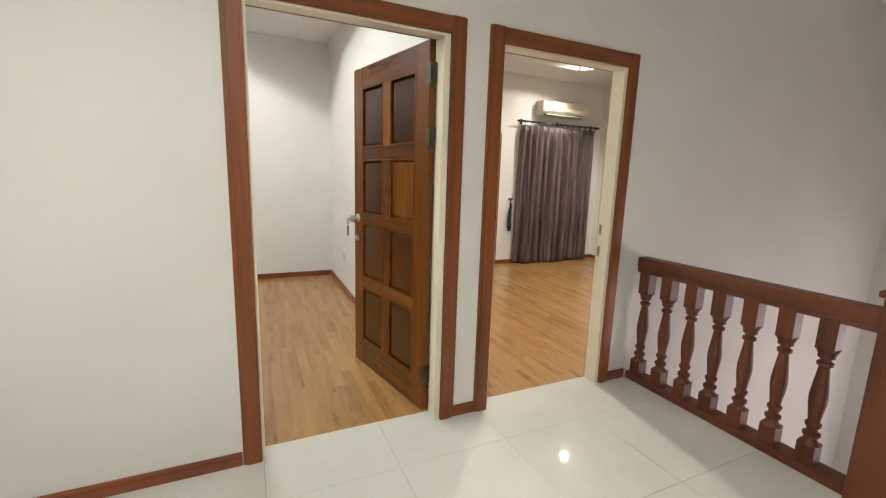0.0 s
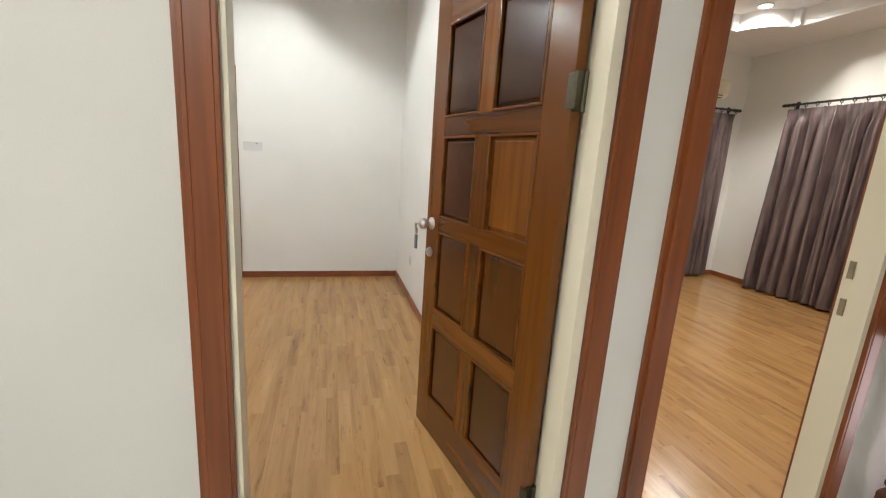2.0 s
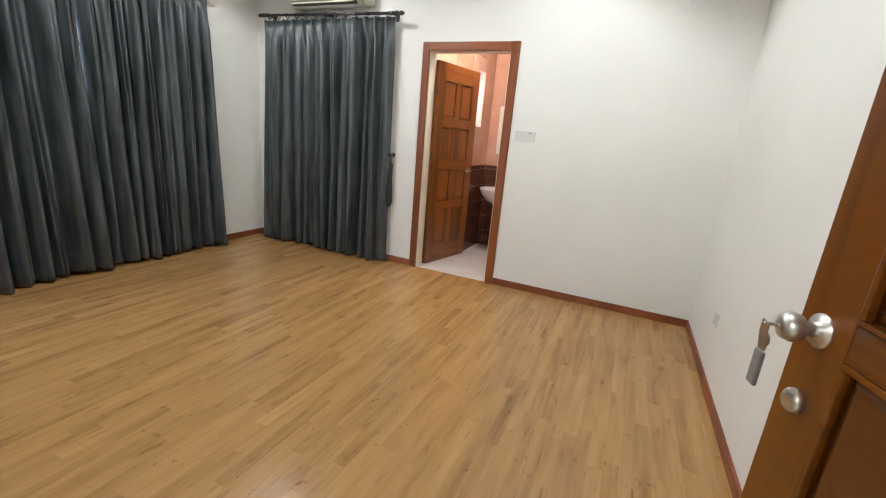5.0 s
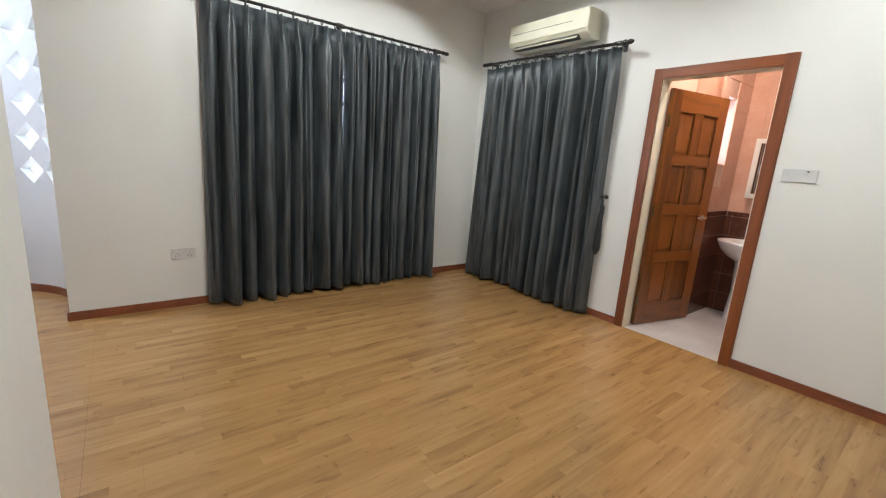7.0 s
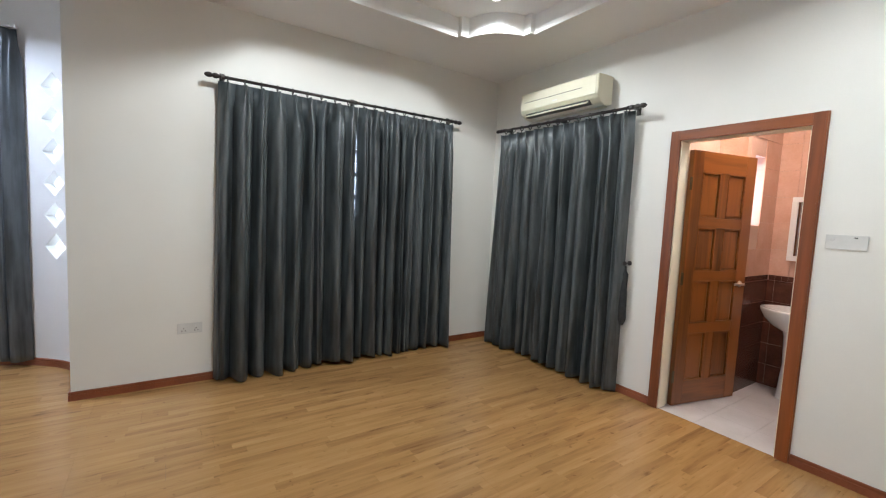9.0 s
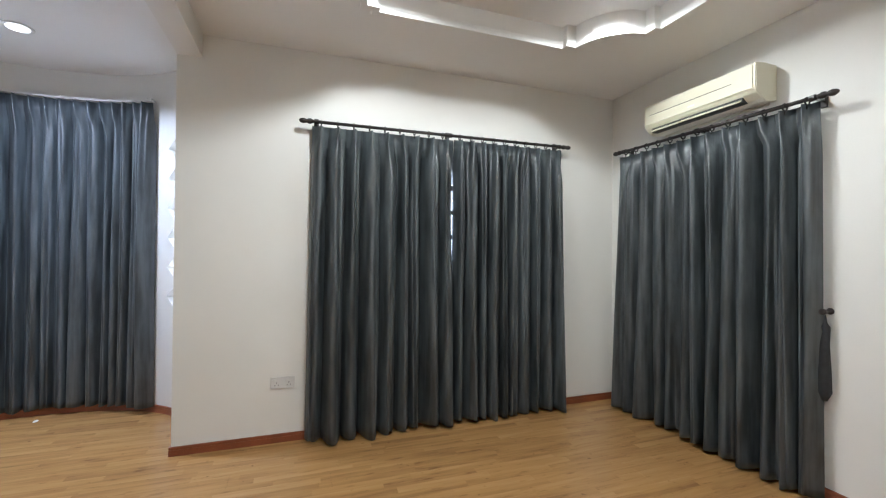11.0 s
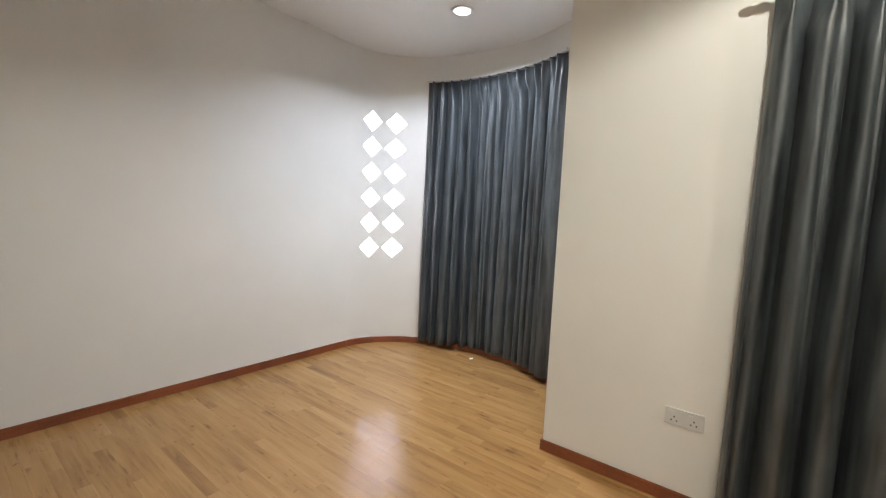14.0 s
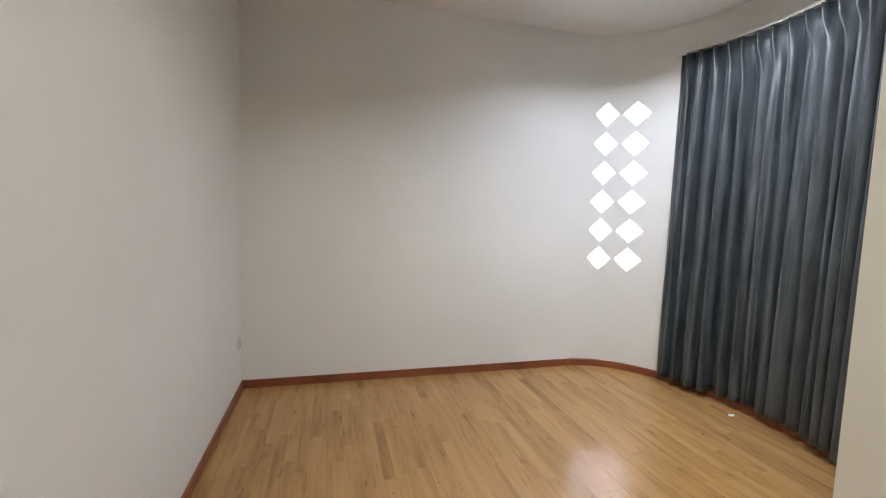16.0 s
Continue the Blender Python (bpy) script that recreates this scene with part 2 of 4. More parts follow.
M_GROUT = mottled("grout", (0.3, 0.29, 0.26), (0.4, 0.39, 0.36), 0.8)
M_SUB = mottled("subfloor", (0.1, 0.06, 0.03), (0.16, 0.09, 0.045), 0.8)
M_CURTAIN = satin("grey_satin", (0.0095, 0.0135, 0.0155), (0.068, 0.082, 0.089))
M_MAUVE = satin("mauve_satin", (0.045, 0.028, 0.028), (0.17, 0.115, 0.112))
M_TASSEL = mottled("dark_tassel_thread", (0.008, 0.009, 0.011), (0.02, 0.022, 0.026), 0.7, 30, 400, 0.1)
M_ROD = mottled("dark_rod_wood", (0.012, 0.01, 0.01), (0.03, 0.022, 0.02), 0.35, 8, 90, 0.02)
M_AC = mottled("aged_cream_plastic", (0.67, 0.64, 0.5), (0.73, 0.7, 0.56), 0.4, 2, 80, 0.0)
M_AC_DARK = mottled("vent_shadow", (0.05, 0.05, 0.045), (0.09, 0.09, 0.08), 0.6)
M_WHITE = mottled("white_plastic", (0.7, 0.7, 0.68), (0.76, 0.76, 0.74), 0.35, 6, 120, 0.0)
M_FITTING = mottled("greyed_plastic", (0.57, 0.57, 0.555), (0.63, 0.63, 0.615), 0.4, 6, 120, 0.0)
M_CERAMIC = mottled("white_ceramic", (0.72, 0.7, 0.69), (0.78, 0.76, 0.75), 0.12, 3, 60, 0.0)
M_CHROME = mottled("brushed_steel", (0.55, 0.53, 0.5), (0.68, 0.66, 0.63), 0.28, 9, 160, 0.02, metallic=1.0)
M_HINGE = mottled("painted_hinge", (0.06, 0.05, 0.032), (0.13, 0.115, 0.075), 0.45, 9, 120, 0.03, metallic=0.7)
M_PLATE = mottled("dull_brass", (0.3, 0.26, 0.18), (0.42, 0.37, 0.27), 0.45, 12, 140, 0.03, metallic=0.6)
M_DARK = mottled("dark_plastic", (0.02, 0.02, 0.02), (0.04, 0.04, 0.04), 0.5)
M_TAG = mottled("grey_key_tag", (0.12, 0.12, 0.12), (0.2, 0.2, 0.2), 0.4)
M_PINK = mottled("salmon_tile", (0.55, 0.32, 0.23), (0.66, 0.41, 0.32), 0.14, 5, 60, 0.02)
M_BROWN = mottled("brown_tile", (0.07, 0.026, 0.018), (0.14, 0.055, 0.036), 0.16, 9, 60, 0.02)
M_BATHGROUT = mottled("pink_grout", (0.5, 0.32, 0.25), (0.58, 0.4, 0.32), 0.7)
M_BATHFLOOR = mottled("pale_floor_tile", (0.5, 0.46, 0.45), (0.6, 0.56, 0.55), 0.3, 4, 60, 0.02)
M_MIRROR = mottled("mirror_silver", (0.85, 0.86, 0.86), (0.87, 0.88, 0.88), 0.03, 2, 20, 0.0, metallic=1.0)
M_ALU = mottled("window_aluminium", (0.35, 0.35, 0.35), (0.45, 0.45, 0.45), 0.4, 4, 80, 0.01, metallic=0.8)
M_GLASS = frosted("frosted_glass", (0.95, 0.97, 1.0), 0.45)
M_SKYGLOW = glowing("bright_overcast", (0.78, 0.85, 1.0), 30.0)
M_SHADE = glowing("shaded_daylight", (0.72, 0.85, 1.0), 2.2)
M_LENS = glowing("lamp_lens", (1.0, 0.97, 0.92), 9.0)
M_LENS_COOL = glowing("lamp_lens_cool", (0.85, 0.92, 1.0), 3.0)


# ---- mesh helpers ----
def box(bm, x0, x1, y0, y1, z0, z1, bevel=0.0):
    r = bmesh.ops.create_cube(bm, size=1.0)
    vs = r["verts"]
    for v in vs:
        v.co = Vector((x0 + (v.co.x + 0.5) * (x1 - x0), y0 + (v.co.y + 0.5) * (y1 - y0), z0 + (v.co.z + 0.5) * (z1 - z0)))
    if bevel:
        edges = list({e for v in vs for e in v.link_edges})
        bmesh.ops.bevel(bm, geom=edges, offset=bevel, segments=2, affect="EDGES", profile=0.6)
    return vs


def boxes(*list_of):
    bm = bmesh.new()
    for b in list_of:
        box(bm, *b)
    return bm


def lathe(bm, rings, centre=(0, 0, 0), axis="Z", seg=20):
    """Turns (height, radius) pairs round an axis; closed at both ends."""
    loops = []
    for h, r in rings:
        loop = []
        for i in range(seg):
            a = 2 * math.pi * i / seg
            c, s = r * math.cos(a), r * math.sin(a)
            p = {"Z": (c, s, h), "X": (h, c, s), "Y": (c, h, s)}[axis]
            loop.append(bm.verts.new(Vector(p) + Vector(centre)))
        loops.append(loop)
    for a, b in zip(loops, loops[1:]):
        for i in range(seg):
            bm.faces.new((a[i], a[(i + 1) % seg], b[(i + 1) % seg], b[i]))
    bm.faces.new(loops[0][::-1])
    bm.faces.new(loops[-1])


def finish(bm, smooth=False):
    bmesh.ops.recalc_face_normals(bm, faces=bm.faces)
    if smooth:
        for f in bm.faces:
            f.smooth = True


def mesh_of(name, bm, material, smooth=False):
    finish(bm, smooth)
    me = bpy.data.meshes.new(name)
    bm.to_mesh(me)
    bm.free()
    me.materials.append(material)
    return me


def thing(name, bm, material, label, category, kind="", group="", smooth=False):
    return tagged(new(name, mesh_of(name, bm, material, smooth)), label, category, group, kind)


def base(name, m, label, category, group="", kind=""):
    ob = new(name)
    ob.matrix_world = m
    return tagged(ob, label, category, group, kind)


def part(name, bm, material, parent, label="", smooth=False, m=None):
    ob = new(name, mesh_of(name, bm, material, smooth))
    ob.parent = parent
    if m is not None:
        ob.matrix_local = m
    if label:
        ob["label"] = label
    return ob


def smooth_by_angle(ob, degrees=35):
    me = ob.data
    for p in me.polygons:
        p.use_smooth = True
    bmx = bmesh.new()
    bmx.from_mesh(me)
    for e in bmx.edges:
        if len(e.link_faces) == 2 and e.calc_face_angle(0) > radians(degrees):
            e.smooth = False
    bmx.to_mesh(me)
    bmx.free()


# ---- structure: walls ----
# rounded bay with two columns of pairs of diamond openings
BX, BY, BR, BT = -4.15, -1.349, 1.204, 0.2
BFLAT = 0.384  # how much shallower than round the bay is
CELL_A, CELL_H, DIA_Z, ROWS = radians(16.0), 0.265, 1.046, 6
DIA_A, DIA_H = radians(6.9), 0.109
MID_A = radians(24.6)
TOP = 3.3
WY0, WY1 = -0.1, 0.006
thing("wall_landing", boxes(
    (-1.12, -0.03, WY0, WY1, 0, TOP), (0.932, 1.235, WY0, WY1, 0, TOP), (2.165, 6.15, WY0, WY1, 0, TOP),
    (-0.03, 0.932, WY0, WY1, 2.108, TOP), (1.235, 2.165, WY0, WY1, 2.108, TOP), (2.5, 6.15, WY0, WY1, -3.3, 0)),
    M_WALL, "white painted landing wall with two doorways", "wall", "structure")
thing("wall_landing_west", boxes((-1.276, -1.12, -4.7, WY1, 0, TOP)), M_WALL, "white painted wall between landing and alcove", "wall", "structure")
thing("wall_landing_south", boxes((-1.12, 6.15, -4.7, -4.5, -3.3, TOP)), M_WALL, "plain white wall behind the landing", "wall", "structure")
# the opening is added out of view, as a source for the stairwell lamp
thing("wall_stair_east", boxes((6.0, 6.15, -4.5, WY0, -3.3, -1.5), (6.0, 6.15, -4.5, WY0, 0.1, TOP),
      (6.0, 6.15, -4.5, -3.2, -1.5, 0.1), (6.0, 6.15, -1.6, WY0, -1.5, 0.1)), M_WALL, "white stairwell wall with an unseen opening added for light", "wall", "structure")
thing("wall_stair_west", boxes((2.38, 2.5, -4.5, WY0, -3.3, -0.16)), M_WALL, "white stairwell wall under the landing edge", "wall", "structure")
thing("floor_below", boxes((2.5, 6.15, -4.5, WY0, -3.4, -3.3)), M_TILE, "pale tiled floor at the foot of the stairwell", "floor", "structure")
thing("wall_partition", boxes((0.98, 1.1, WY1, 3.865, 0, TOP)), M_WALL, "white wall between the two bedrooms", "wall", "structure")
NY = 3.715
thing("wall_north", boxes(
    (-3.955, -3.4, NY, 3.865, 0, TOP), (-2.1, -1.605, NY, 3.865, 0, TOP), (-0.765, 0.98, NY, 3.865, 0, TOP),
    (-3.4, -2.1, NY, 3.865, 0, 0.95), (-3.4, -2.1, NY, 3.865, 2.25, TOP), (-1.605, -0.765, NY, 3.865, 2.13, TOP)),
    M_WALL, "white bedroom wall with bathroom doorway and window", "wall", "structure")
thing("wall_west", boxes(
    (BX, -3.755, -0.145, 0.055, 0, TOP), (-3.955, -3.755, 0.055, 0.95, 0, TOP), (-3.955, -3.755, 3.0, NY, 0, TOP),
    (-3.955, -3.755, 0.95, 3.0, 0, 0.95), (-3.955, -3.755, 0.95, 3.0, 2.25, TOP)),
    M_WALL, "cream-white bedroom wall with a curtained window", "wall", "structure")
thing("wall_alcove_south", boxes((BX, -1.276, -2.753, BY - BR, 0, TOP)), M_WALL, "plain white alcove wall", "wall", "structure")
thing("wall_bedroom_b_north", boxes((1.1, 5.85, 3.69, 4.02, 0, TOP)), M_WALL, "white far wall of the second bedroom", "wall", "structure")
thing("wall_bedroom_b_east", boxes((5.72, 5.87, WY1, 3.69, 0, TOP)), M_WALL, "white side wall of the second bedroom", "wall", "structure")

def bay_point(a, z, r):
    """a: angle from due south, turning towards the west."""
    return Vector((BX - (r - BFLAT) * math.sin(a), BY - r * math.cos(a), z))


def bay_wall():
    bm = bmesh.new()
    cache = {}

    def vert(a, z, r):
        key = (round(a, 5), round(z, 4), round(r, 3))
        if key not in cache:
            cache[key] = bm.verts.new(bay_point(a, z, r))
        return cache[key]

    diamonds = []
    z_lo, z_hi = DIA_Z - CELL_H / 2, DIA_Z + (ROWS - 0.5) * CELL_H
    cuts = [MID_A - CELL_A, MID_A, MID_A + CELL_A]
    cuts += [math.pi - c for c in cuts[::-1]]
    spans = [(0, cuts[0], 6), (cuts[0], cuts[1], 0), (cuts[1], cuts[2], 0), (cuts[2], cuts[3], 16), (cuts[3], cuts[4], 0), (cuts[4], cuts[5], 0), (cuts[5], math.pi, 6)]
    z_marks = [z_lo + i * CELL_H for i in range(ROWS + 1)]
    for a0, a1, n in spans:
        if n:
            for i in range(n):
                b0, b1 = a0 + (a1 - a0) * i / n, a0 + (a1 - a0) * (i + 1) / n
                zs = [0.0] + z_marks + [TOP]
                for z0, z1 in zip(zs, zs[1:]):
                    for r in (BR, BR + BT):
                        bm.faces.new((vert(b0, z0, r), vert(b1, z0, r), vert(b1, z1, r), vert(b0, z1, r)))
            continue
        for z0, z1 in ((0.0, z_lo), (z_hi, TOP)):
            am = (a0 + a1) / 2
            for r in (BR, BR + BT):
                bm.faces.new((vert(a0, z0, r), vert(am, z0, r), vert(am, z1, r), vert(a0, z1, r)))
                bm.faces.new((vert(am, z0, r), vert(a1, z0, r), vert(a1, z1, r), vert(am, z1, r)))
        for i in range(ROWS):
            z0, z1 = z_marks[i], z_marks[i + 1]
            zm = (z0 + z1) / 2
            d = [(am, zm - DIA_H), (am + DIA_A, zm), (am, zm + DIA_H), (am - DIA_A, zm)]
            c = [(a0, z0), (a1, z0), (a1, z1), (a0, z1)]
            for r in (BR, BR + BT):
                dv, cv = [vert(*p, r) for p in d], [vert(*p, r) for p in c]
                lo, hi = vert(am, z0, r), vert(am, z1, r)
                for quad in ((cv[0], lo, dv[0], dv[3]), (lo, cv[1], dv[1], dv[0]), (cv[2], hi, dv[2], dv[1]), (hi, cv[3], dv[3], dv[2])):
                    bm.faces.new(quad)
                bm.faces.new((cv[1], cv[2], dv[1]))
                bm.faces.new((cv[3], cv[0], dv[3]))
            for k in range(4):
                p, q = d[k], d[(k + 1) % 4]
                bm.faces.new((vert(*p, BR), vert(*q, BR), vert(*q, BR + BT), vert(*p, BR + BT)))
            diamonds.append((am, zm))
    return bm, diamonds


bay_bm, DIAMONDS = bay_wall()
bay = thing("wall_bay", bay_bm, M_WALL, "white rounded bay wall with columns of diamond openings", "wall", "structure")
for p in bay.data.polygons:
    p.use_smooth = True
bay_normals = []
for p in bay.data.polygons:
    reach = [math.hypot((bay.data.vertices[i].co.x - BX) * BR / (BR - BFLAT), bay.data.vertices[i].co.y - BY) for i in p.vertices]
    for i in p.vertices:
        c = bay.data.vertices[i].co
        out = Vector(((c.x - BX) / (BR - BFLAT) ** 2, (c.y - BY) / BR ** 2, 0)).normalized()
        if max(reach) - min(reach) > 0.1:
            out = p.normal.copy()
        elif out.dot(p.normal) < 0:
            out = -out
        bay_normals.append(tuple(out))
bay.data.normals_split_custom_set(bay_normals)


def diamond_mesh():
    bm = bmesh.new()
    for y in (-0.012, 0.012):
        bm.faces.new([bm.verts.new((x, y, z)) for x, z in ((0, -0.108), (0.11, 0), (0, 0.108), (-0.11, 0))])
    top, bot = list(bm.faces)
    va, vb = list(top.verts), list(bot.verts)
    for k in range(4):
        bm.faces.new((va[k], va[(k + 1) % 4], vb[(k + 1) % 4], vb[k]))
    return mesh_of("glass_pane", bm, M_GLASS)


dia_data = diamond_mesh()
for am, zm in DIAMONDS:
    pane = new("glass_pane", dia_data)
    pane.parent = bay
    p = bay_point(am, zm, BR + 0.07)
    pane.matrix_local = pose(p.x, p.y, p.z, 0, 0, -math.degrees(math.atan2(BR * math.sin(am), (BR - BFLAT) * math.cos(am))))
    pane.visible_shadow = False

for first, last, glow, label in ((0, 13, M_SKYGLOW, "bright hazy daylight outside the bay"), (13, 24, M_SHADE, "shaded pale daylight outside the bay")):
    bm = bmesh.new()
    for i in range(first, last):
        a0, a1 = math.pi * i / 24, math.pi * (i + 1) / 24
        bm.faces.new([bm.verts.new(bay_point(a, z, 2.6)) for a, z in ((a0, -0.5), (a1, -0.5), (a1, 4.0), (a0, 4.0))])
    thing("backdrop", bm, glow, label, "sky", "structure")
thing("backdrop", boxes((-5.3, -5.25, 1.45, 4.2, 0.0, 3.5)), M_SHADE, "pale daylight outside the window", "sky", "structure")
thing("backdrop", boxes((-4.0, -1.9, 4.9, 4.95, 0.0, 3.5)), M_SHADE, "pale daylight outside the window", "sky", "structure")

# ---- floors ----
thing("floor", boxes((-5.3, 0.98, -2.74, 0.0, -0.12, -0.012), (-3.9, 1.13, 0.0, 3.9, -0.12, -0.012), (1.1, 5.8, 0.0, 3.9, -0.12, -0.012)), M_SUB,
      "oak laminate floor of the bedrooms", "floor", "structure")
FLOOR_OB = bpy.data.objects["floor"]
thing("floor_landing", boxes((-1.12, 2.5, -4.5, 0.0, -0.16, -0.0025)), M_GROUT, "white polished tile floor of the landing", "floor", "structure")
LANDING_OB = bpy.data.objects["floor_landing"]
thing("floor_bath", boxes((-1.65, 1.0, 3.72, 5.3, -0.12, -0.012)), M_BATHFLOOR, "pale tiled bathroom floor", "floor", "structure")

# ---- ceilings ----


def tray_outline(cx, cy, ax, ay):
    """Tray edge with stepped and scalloped corners, counter-clockwise."""
    pts = []
    for sx, sy in ((1, 1), (-1, 1), (-1, -1), (1, -1)):
        corner = [(ax, ay - 0.47), (ax - 0.05, ay - 0.47), (ax - 0.05, ay - 0.39)]
        for i in range(1, 10):
            a = math.pi / 2 * i / 10
            corner.append((ax - 0.03 - 0.36 * math.sin(a), ay - 0.03 - 0.36 * math.cos(a)))
        corner += [(ax - 0.39, ay - 0.05), (ax - 0.47, ay - 0.05), (ax - 0.47, ay)]
        corner = [(cx + sx * x, cy + sy * y) for x, y in corner]
        pts += corner if sx * sy > 0 else corner[::-1]
    return pts


def tray_ceiling(name, x0, x1, y0, y1, outline, label):
    bm = bmesh.new()
    outer = [bm.verts.new((x, y, CEIL)) for x, y in ((x0, y0), (x1, y0), (x1, y1), (x0, y1))]
    inner = [bm.verts.new((x, y, CEIL)) for x, y in outline]
    high = [bm.verts.new((x, y, TRAY_TOP)) for x, y in outline]
    edges = []
    for loop in (outer, inner):
        edges += [bm.edges.new((loop[i], loop[(i + 1) % len(loop)])) for i in range(len(loop))]
    bmesh.ops.triangle_fill(bm, edges=edges, use_beauty=True)
    n = len(inner)
    for i in range(n):
        bm.faces.new((inner[i], inner[(i + 1) % n], high[(i + 1) % n], high[i]))
    e = [bm.edges.get((high[i], high[(i + 1) % n])) for i in range(n)]
    bmesh.ops.triangle_fill(bm, edges=e, use_beauty=True)
    box(bm, x0, x1, y0, y1, TRAY_TOP + 0.01, TOP)
    ob = thing(name, bm, M_CEIL, label, "ceiling", "structure")
    return ob


def tray_trim(outline, label):
    """A small plaster bead round the foot of the tray's edge."""
    bm = bmesh.new()
    n = len(outline)
    prof = [(-0.012, 0.06), (0.006, 0.05), (0.012, 0.02), (0.022, 0.012), (0.024, -0.01), (-0.02, -0.014), (-0.026, 0.0)]
    loops = []
    area = sum(outline[i][0] * outline[(i + 1) % n][1] - outline[(i + 1) % n][0] * outline[i][1] for i in range(n))
    flip = 1 if area > 0 else -1
    for i in range(n):
        a, b, c = (Vector(outline[k % n]) for k in (i - 1, i, i + 1))
        d0, d1 = (b - a).normalized(), (c - b).normalized()
        nrm = Vector((-(d0.y + d1.y), d0.x + d1.x))
        nrm = nrm.normalized() * flip if nrm.length > 1e-4 else Vector((0, 0))
        k = min(1.4, 1 / max(0.6, abs(nrm.dot(Vector((-d0.y, d0.x))))))
        loops.append([bm.verts.new((b.x + nrm.x * o * k, b.y + nrm.y * o * k, CEIL + z)) for o, z in prof])
    for i in range(n):
        a, b = loops[i], loops[(i + 1) % n]
        for j in range(len(prof)):
            bm.faces.new((a[j], a[(j + 1) % len(prof)], b[(j + 1) % len(prof)], b[j]))
    return thing("trim", bm, M_CEIL, label, "ceiling trim", "structure")


out_a = tray_outline(-1.417, 1.88, 1.622, 1.2)
out_b = tray_outline(3.41, 1.87, 1.6, 1.18)
tray_ceiling("ceiling", -3.755, 0.98, WY1, NY, out_a, "white ceiling with a raised scalloped tray")
tray_ceiling("ceiling_bedroom_b", 1.1, 5.72, WY1, 3.69, out_b, "white ceiling with a raised scalloped tray")
tray_trim(out_a, "white plaster bead round the ceiling tray")
tray_trim(out_b, "white plaster bead round the ceiling tray")
thing("ceiling_alcove", boxes((-5.2, -1.276, -2.6, -0.142, 3.07, 3.17)), M_CEIL, "flat white alcove ceiling", "ceiling", "structure")
thing("beam", boxes((-3.755, -1.276, -0.142, 0.018, 2.87, TOP)), M_WALL, "white painted beam between room and alcove", "beam", "structure")
thing("ceiling_landing", boxes((-1.12, 6.0, -4.5, WY0, CEIL, 3.14)), M_CEIL, "flat white landing ceiling", "ceiling", "structure")
thing("roof_slab", boxes((-6.0, 6.2, -4.8, 5.4, 3.31, 3.4)), M_CEIL, "plain slab over the rooms", "roof", "structure")

# ---- baseboards ----
BH, BD = 0.066, 0.014


def baseboard(x0, x1, y0, y1):
    bm = bmesh.new()
    # plinth, a fine groove and a rounded top bead
    box(bm, x0, x1, y0, y1, 0, 0.043, 0.002)
    box(bm, x0, x1, y0 + 0.004, y1 - 0.004, 0.042, 0.049) if x1 - x0 > y1 - y0 else box(bm, x0 + 0.004, x1 - 0.004, y0, y1, 0.042, 0.049)
    box(bm, x0, x1, y0, y1, 0.048, BH, 0.004)
    thing("baseboard", bm, M_BASE, "red-brown varnished timber baseboard", "baseboard", "structure")


baseboard(-1.12, -0.1, WY0 - BD, WY0)
baseboard(1.022, 1.16, WY0 - BD, WY0)
baseboard(2.247, 2.4, WY0 - BD, WY0)
baseboard(-1.12, -1.12 + BD, -4.5, WY0 - BD)
baseboard(0.98 - BD, 0.98, WY1, NY)
baseboard(-0.72, 0.98 - BD, NY - BD, NY)
baseboard(-3.755, -1.652, NY - BD, NY)
baseboard(-3.755, -3.755 + BD, -0.145, NY - BD)
baseboard(BX, -3.755 + BD, -0.145 - BD, -0.145)
baseboard(BX, -1.276, BY - BR, BY - BR + BD)
baseboard(-1.276 - BD, -1.276, BY - BR + BD, WY1)
baseboard(-1.276 - BD, -0.1, WY1, WY1 + BD)
baseboard(1.1, 5.72, 3.69 - BD, 3.69)
baseboard(5.72 - BD, 5.72, WY1, 3.69 - BD)
bm = bmesh.new()
BOW = ((BR - BD, 0), (BR - BD, 0.043), (BR - BD + 0.004, 0.044), (BR - BD + 0.004, 0.047), (BR - BD, 0.048), (BR - BD, BH - 0.005), (BR - BD + 0.005, BH), (BR + 0.01, BH), (BR + 0.01, 0))
loops = []
for i in range(49):
    a = math.pi * i / 48
    loops.append([bm.verts.new(bay_point(a, z, r)) for r, z in BOW])
for a, b in zip(loops, loops[1:]):
    for j in range(len(BOW)):
        k = (j + 1) % len(BOW)
        bm.faces.new((a[j], a[k], b[k], b[j]))
bow = thing("baseboard", bm, M_BASE, "red-brown curved timber baseboard of the bay", "baseboard", "structure")
smooth_by_angle(bow, 25)


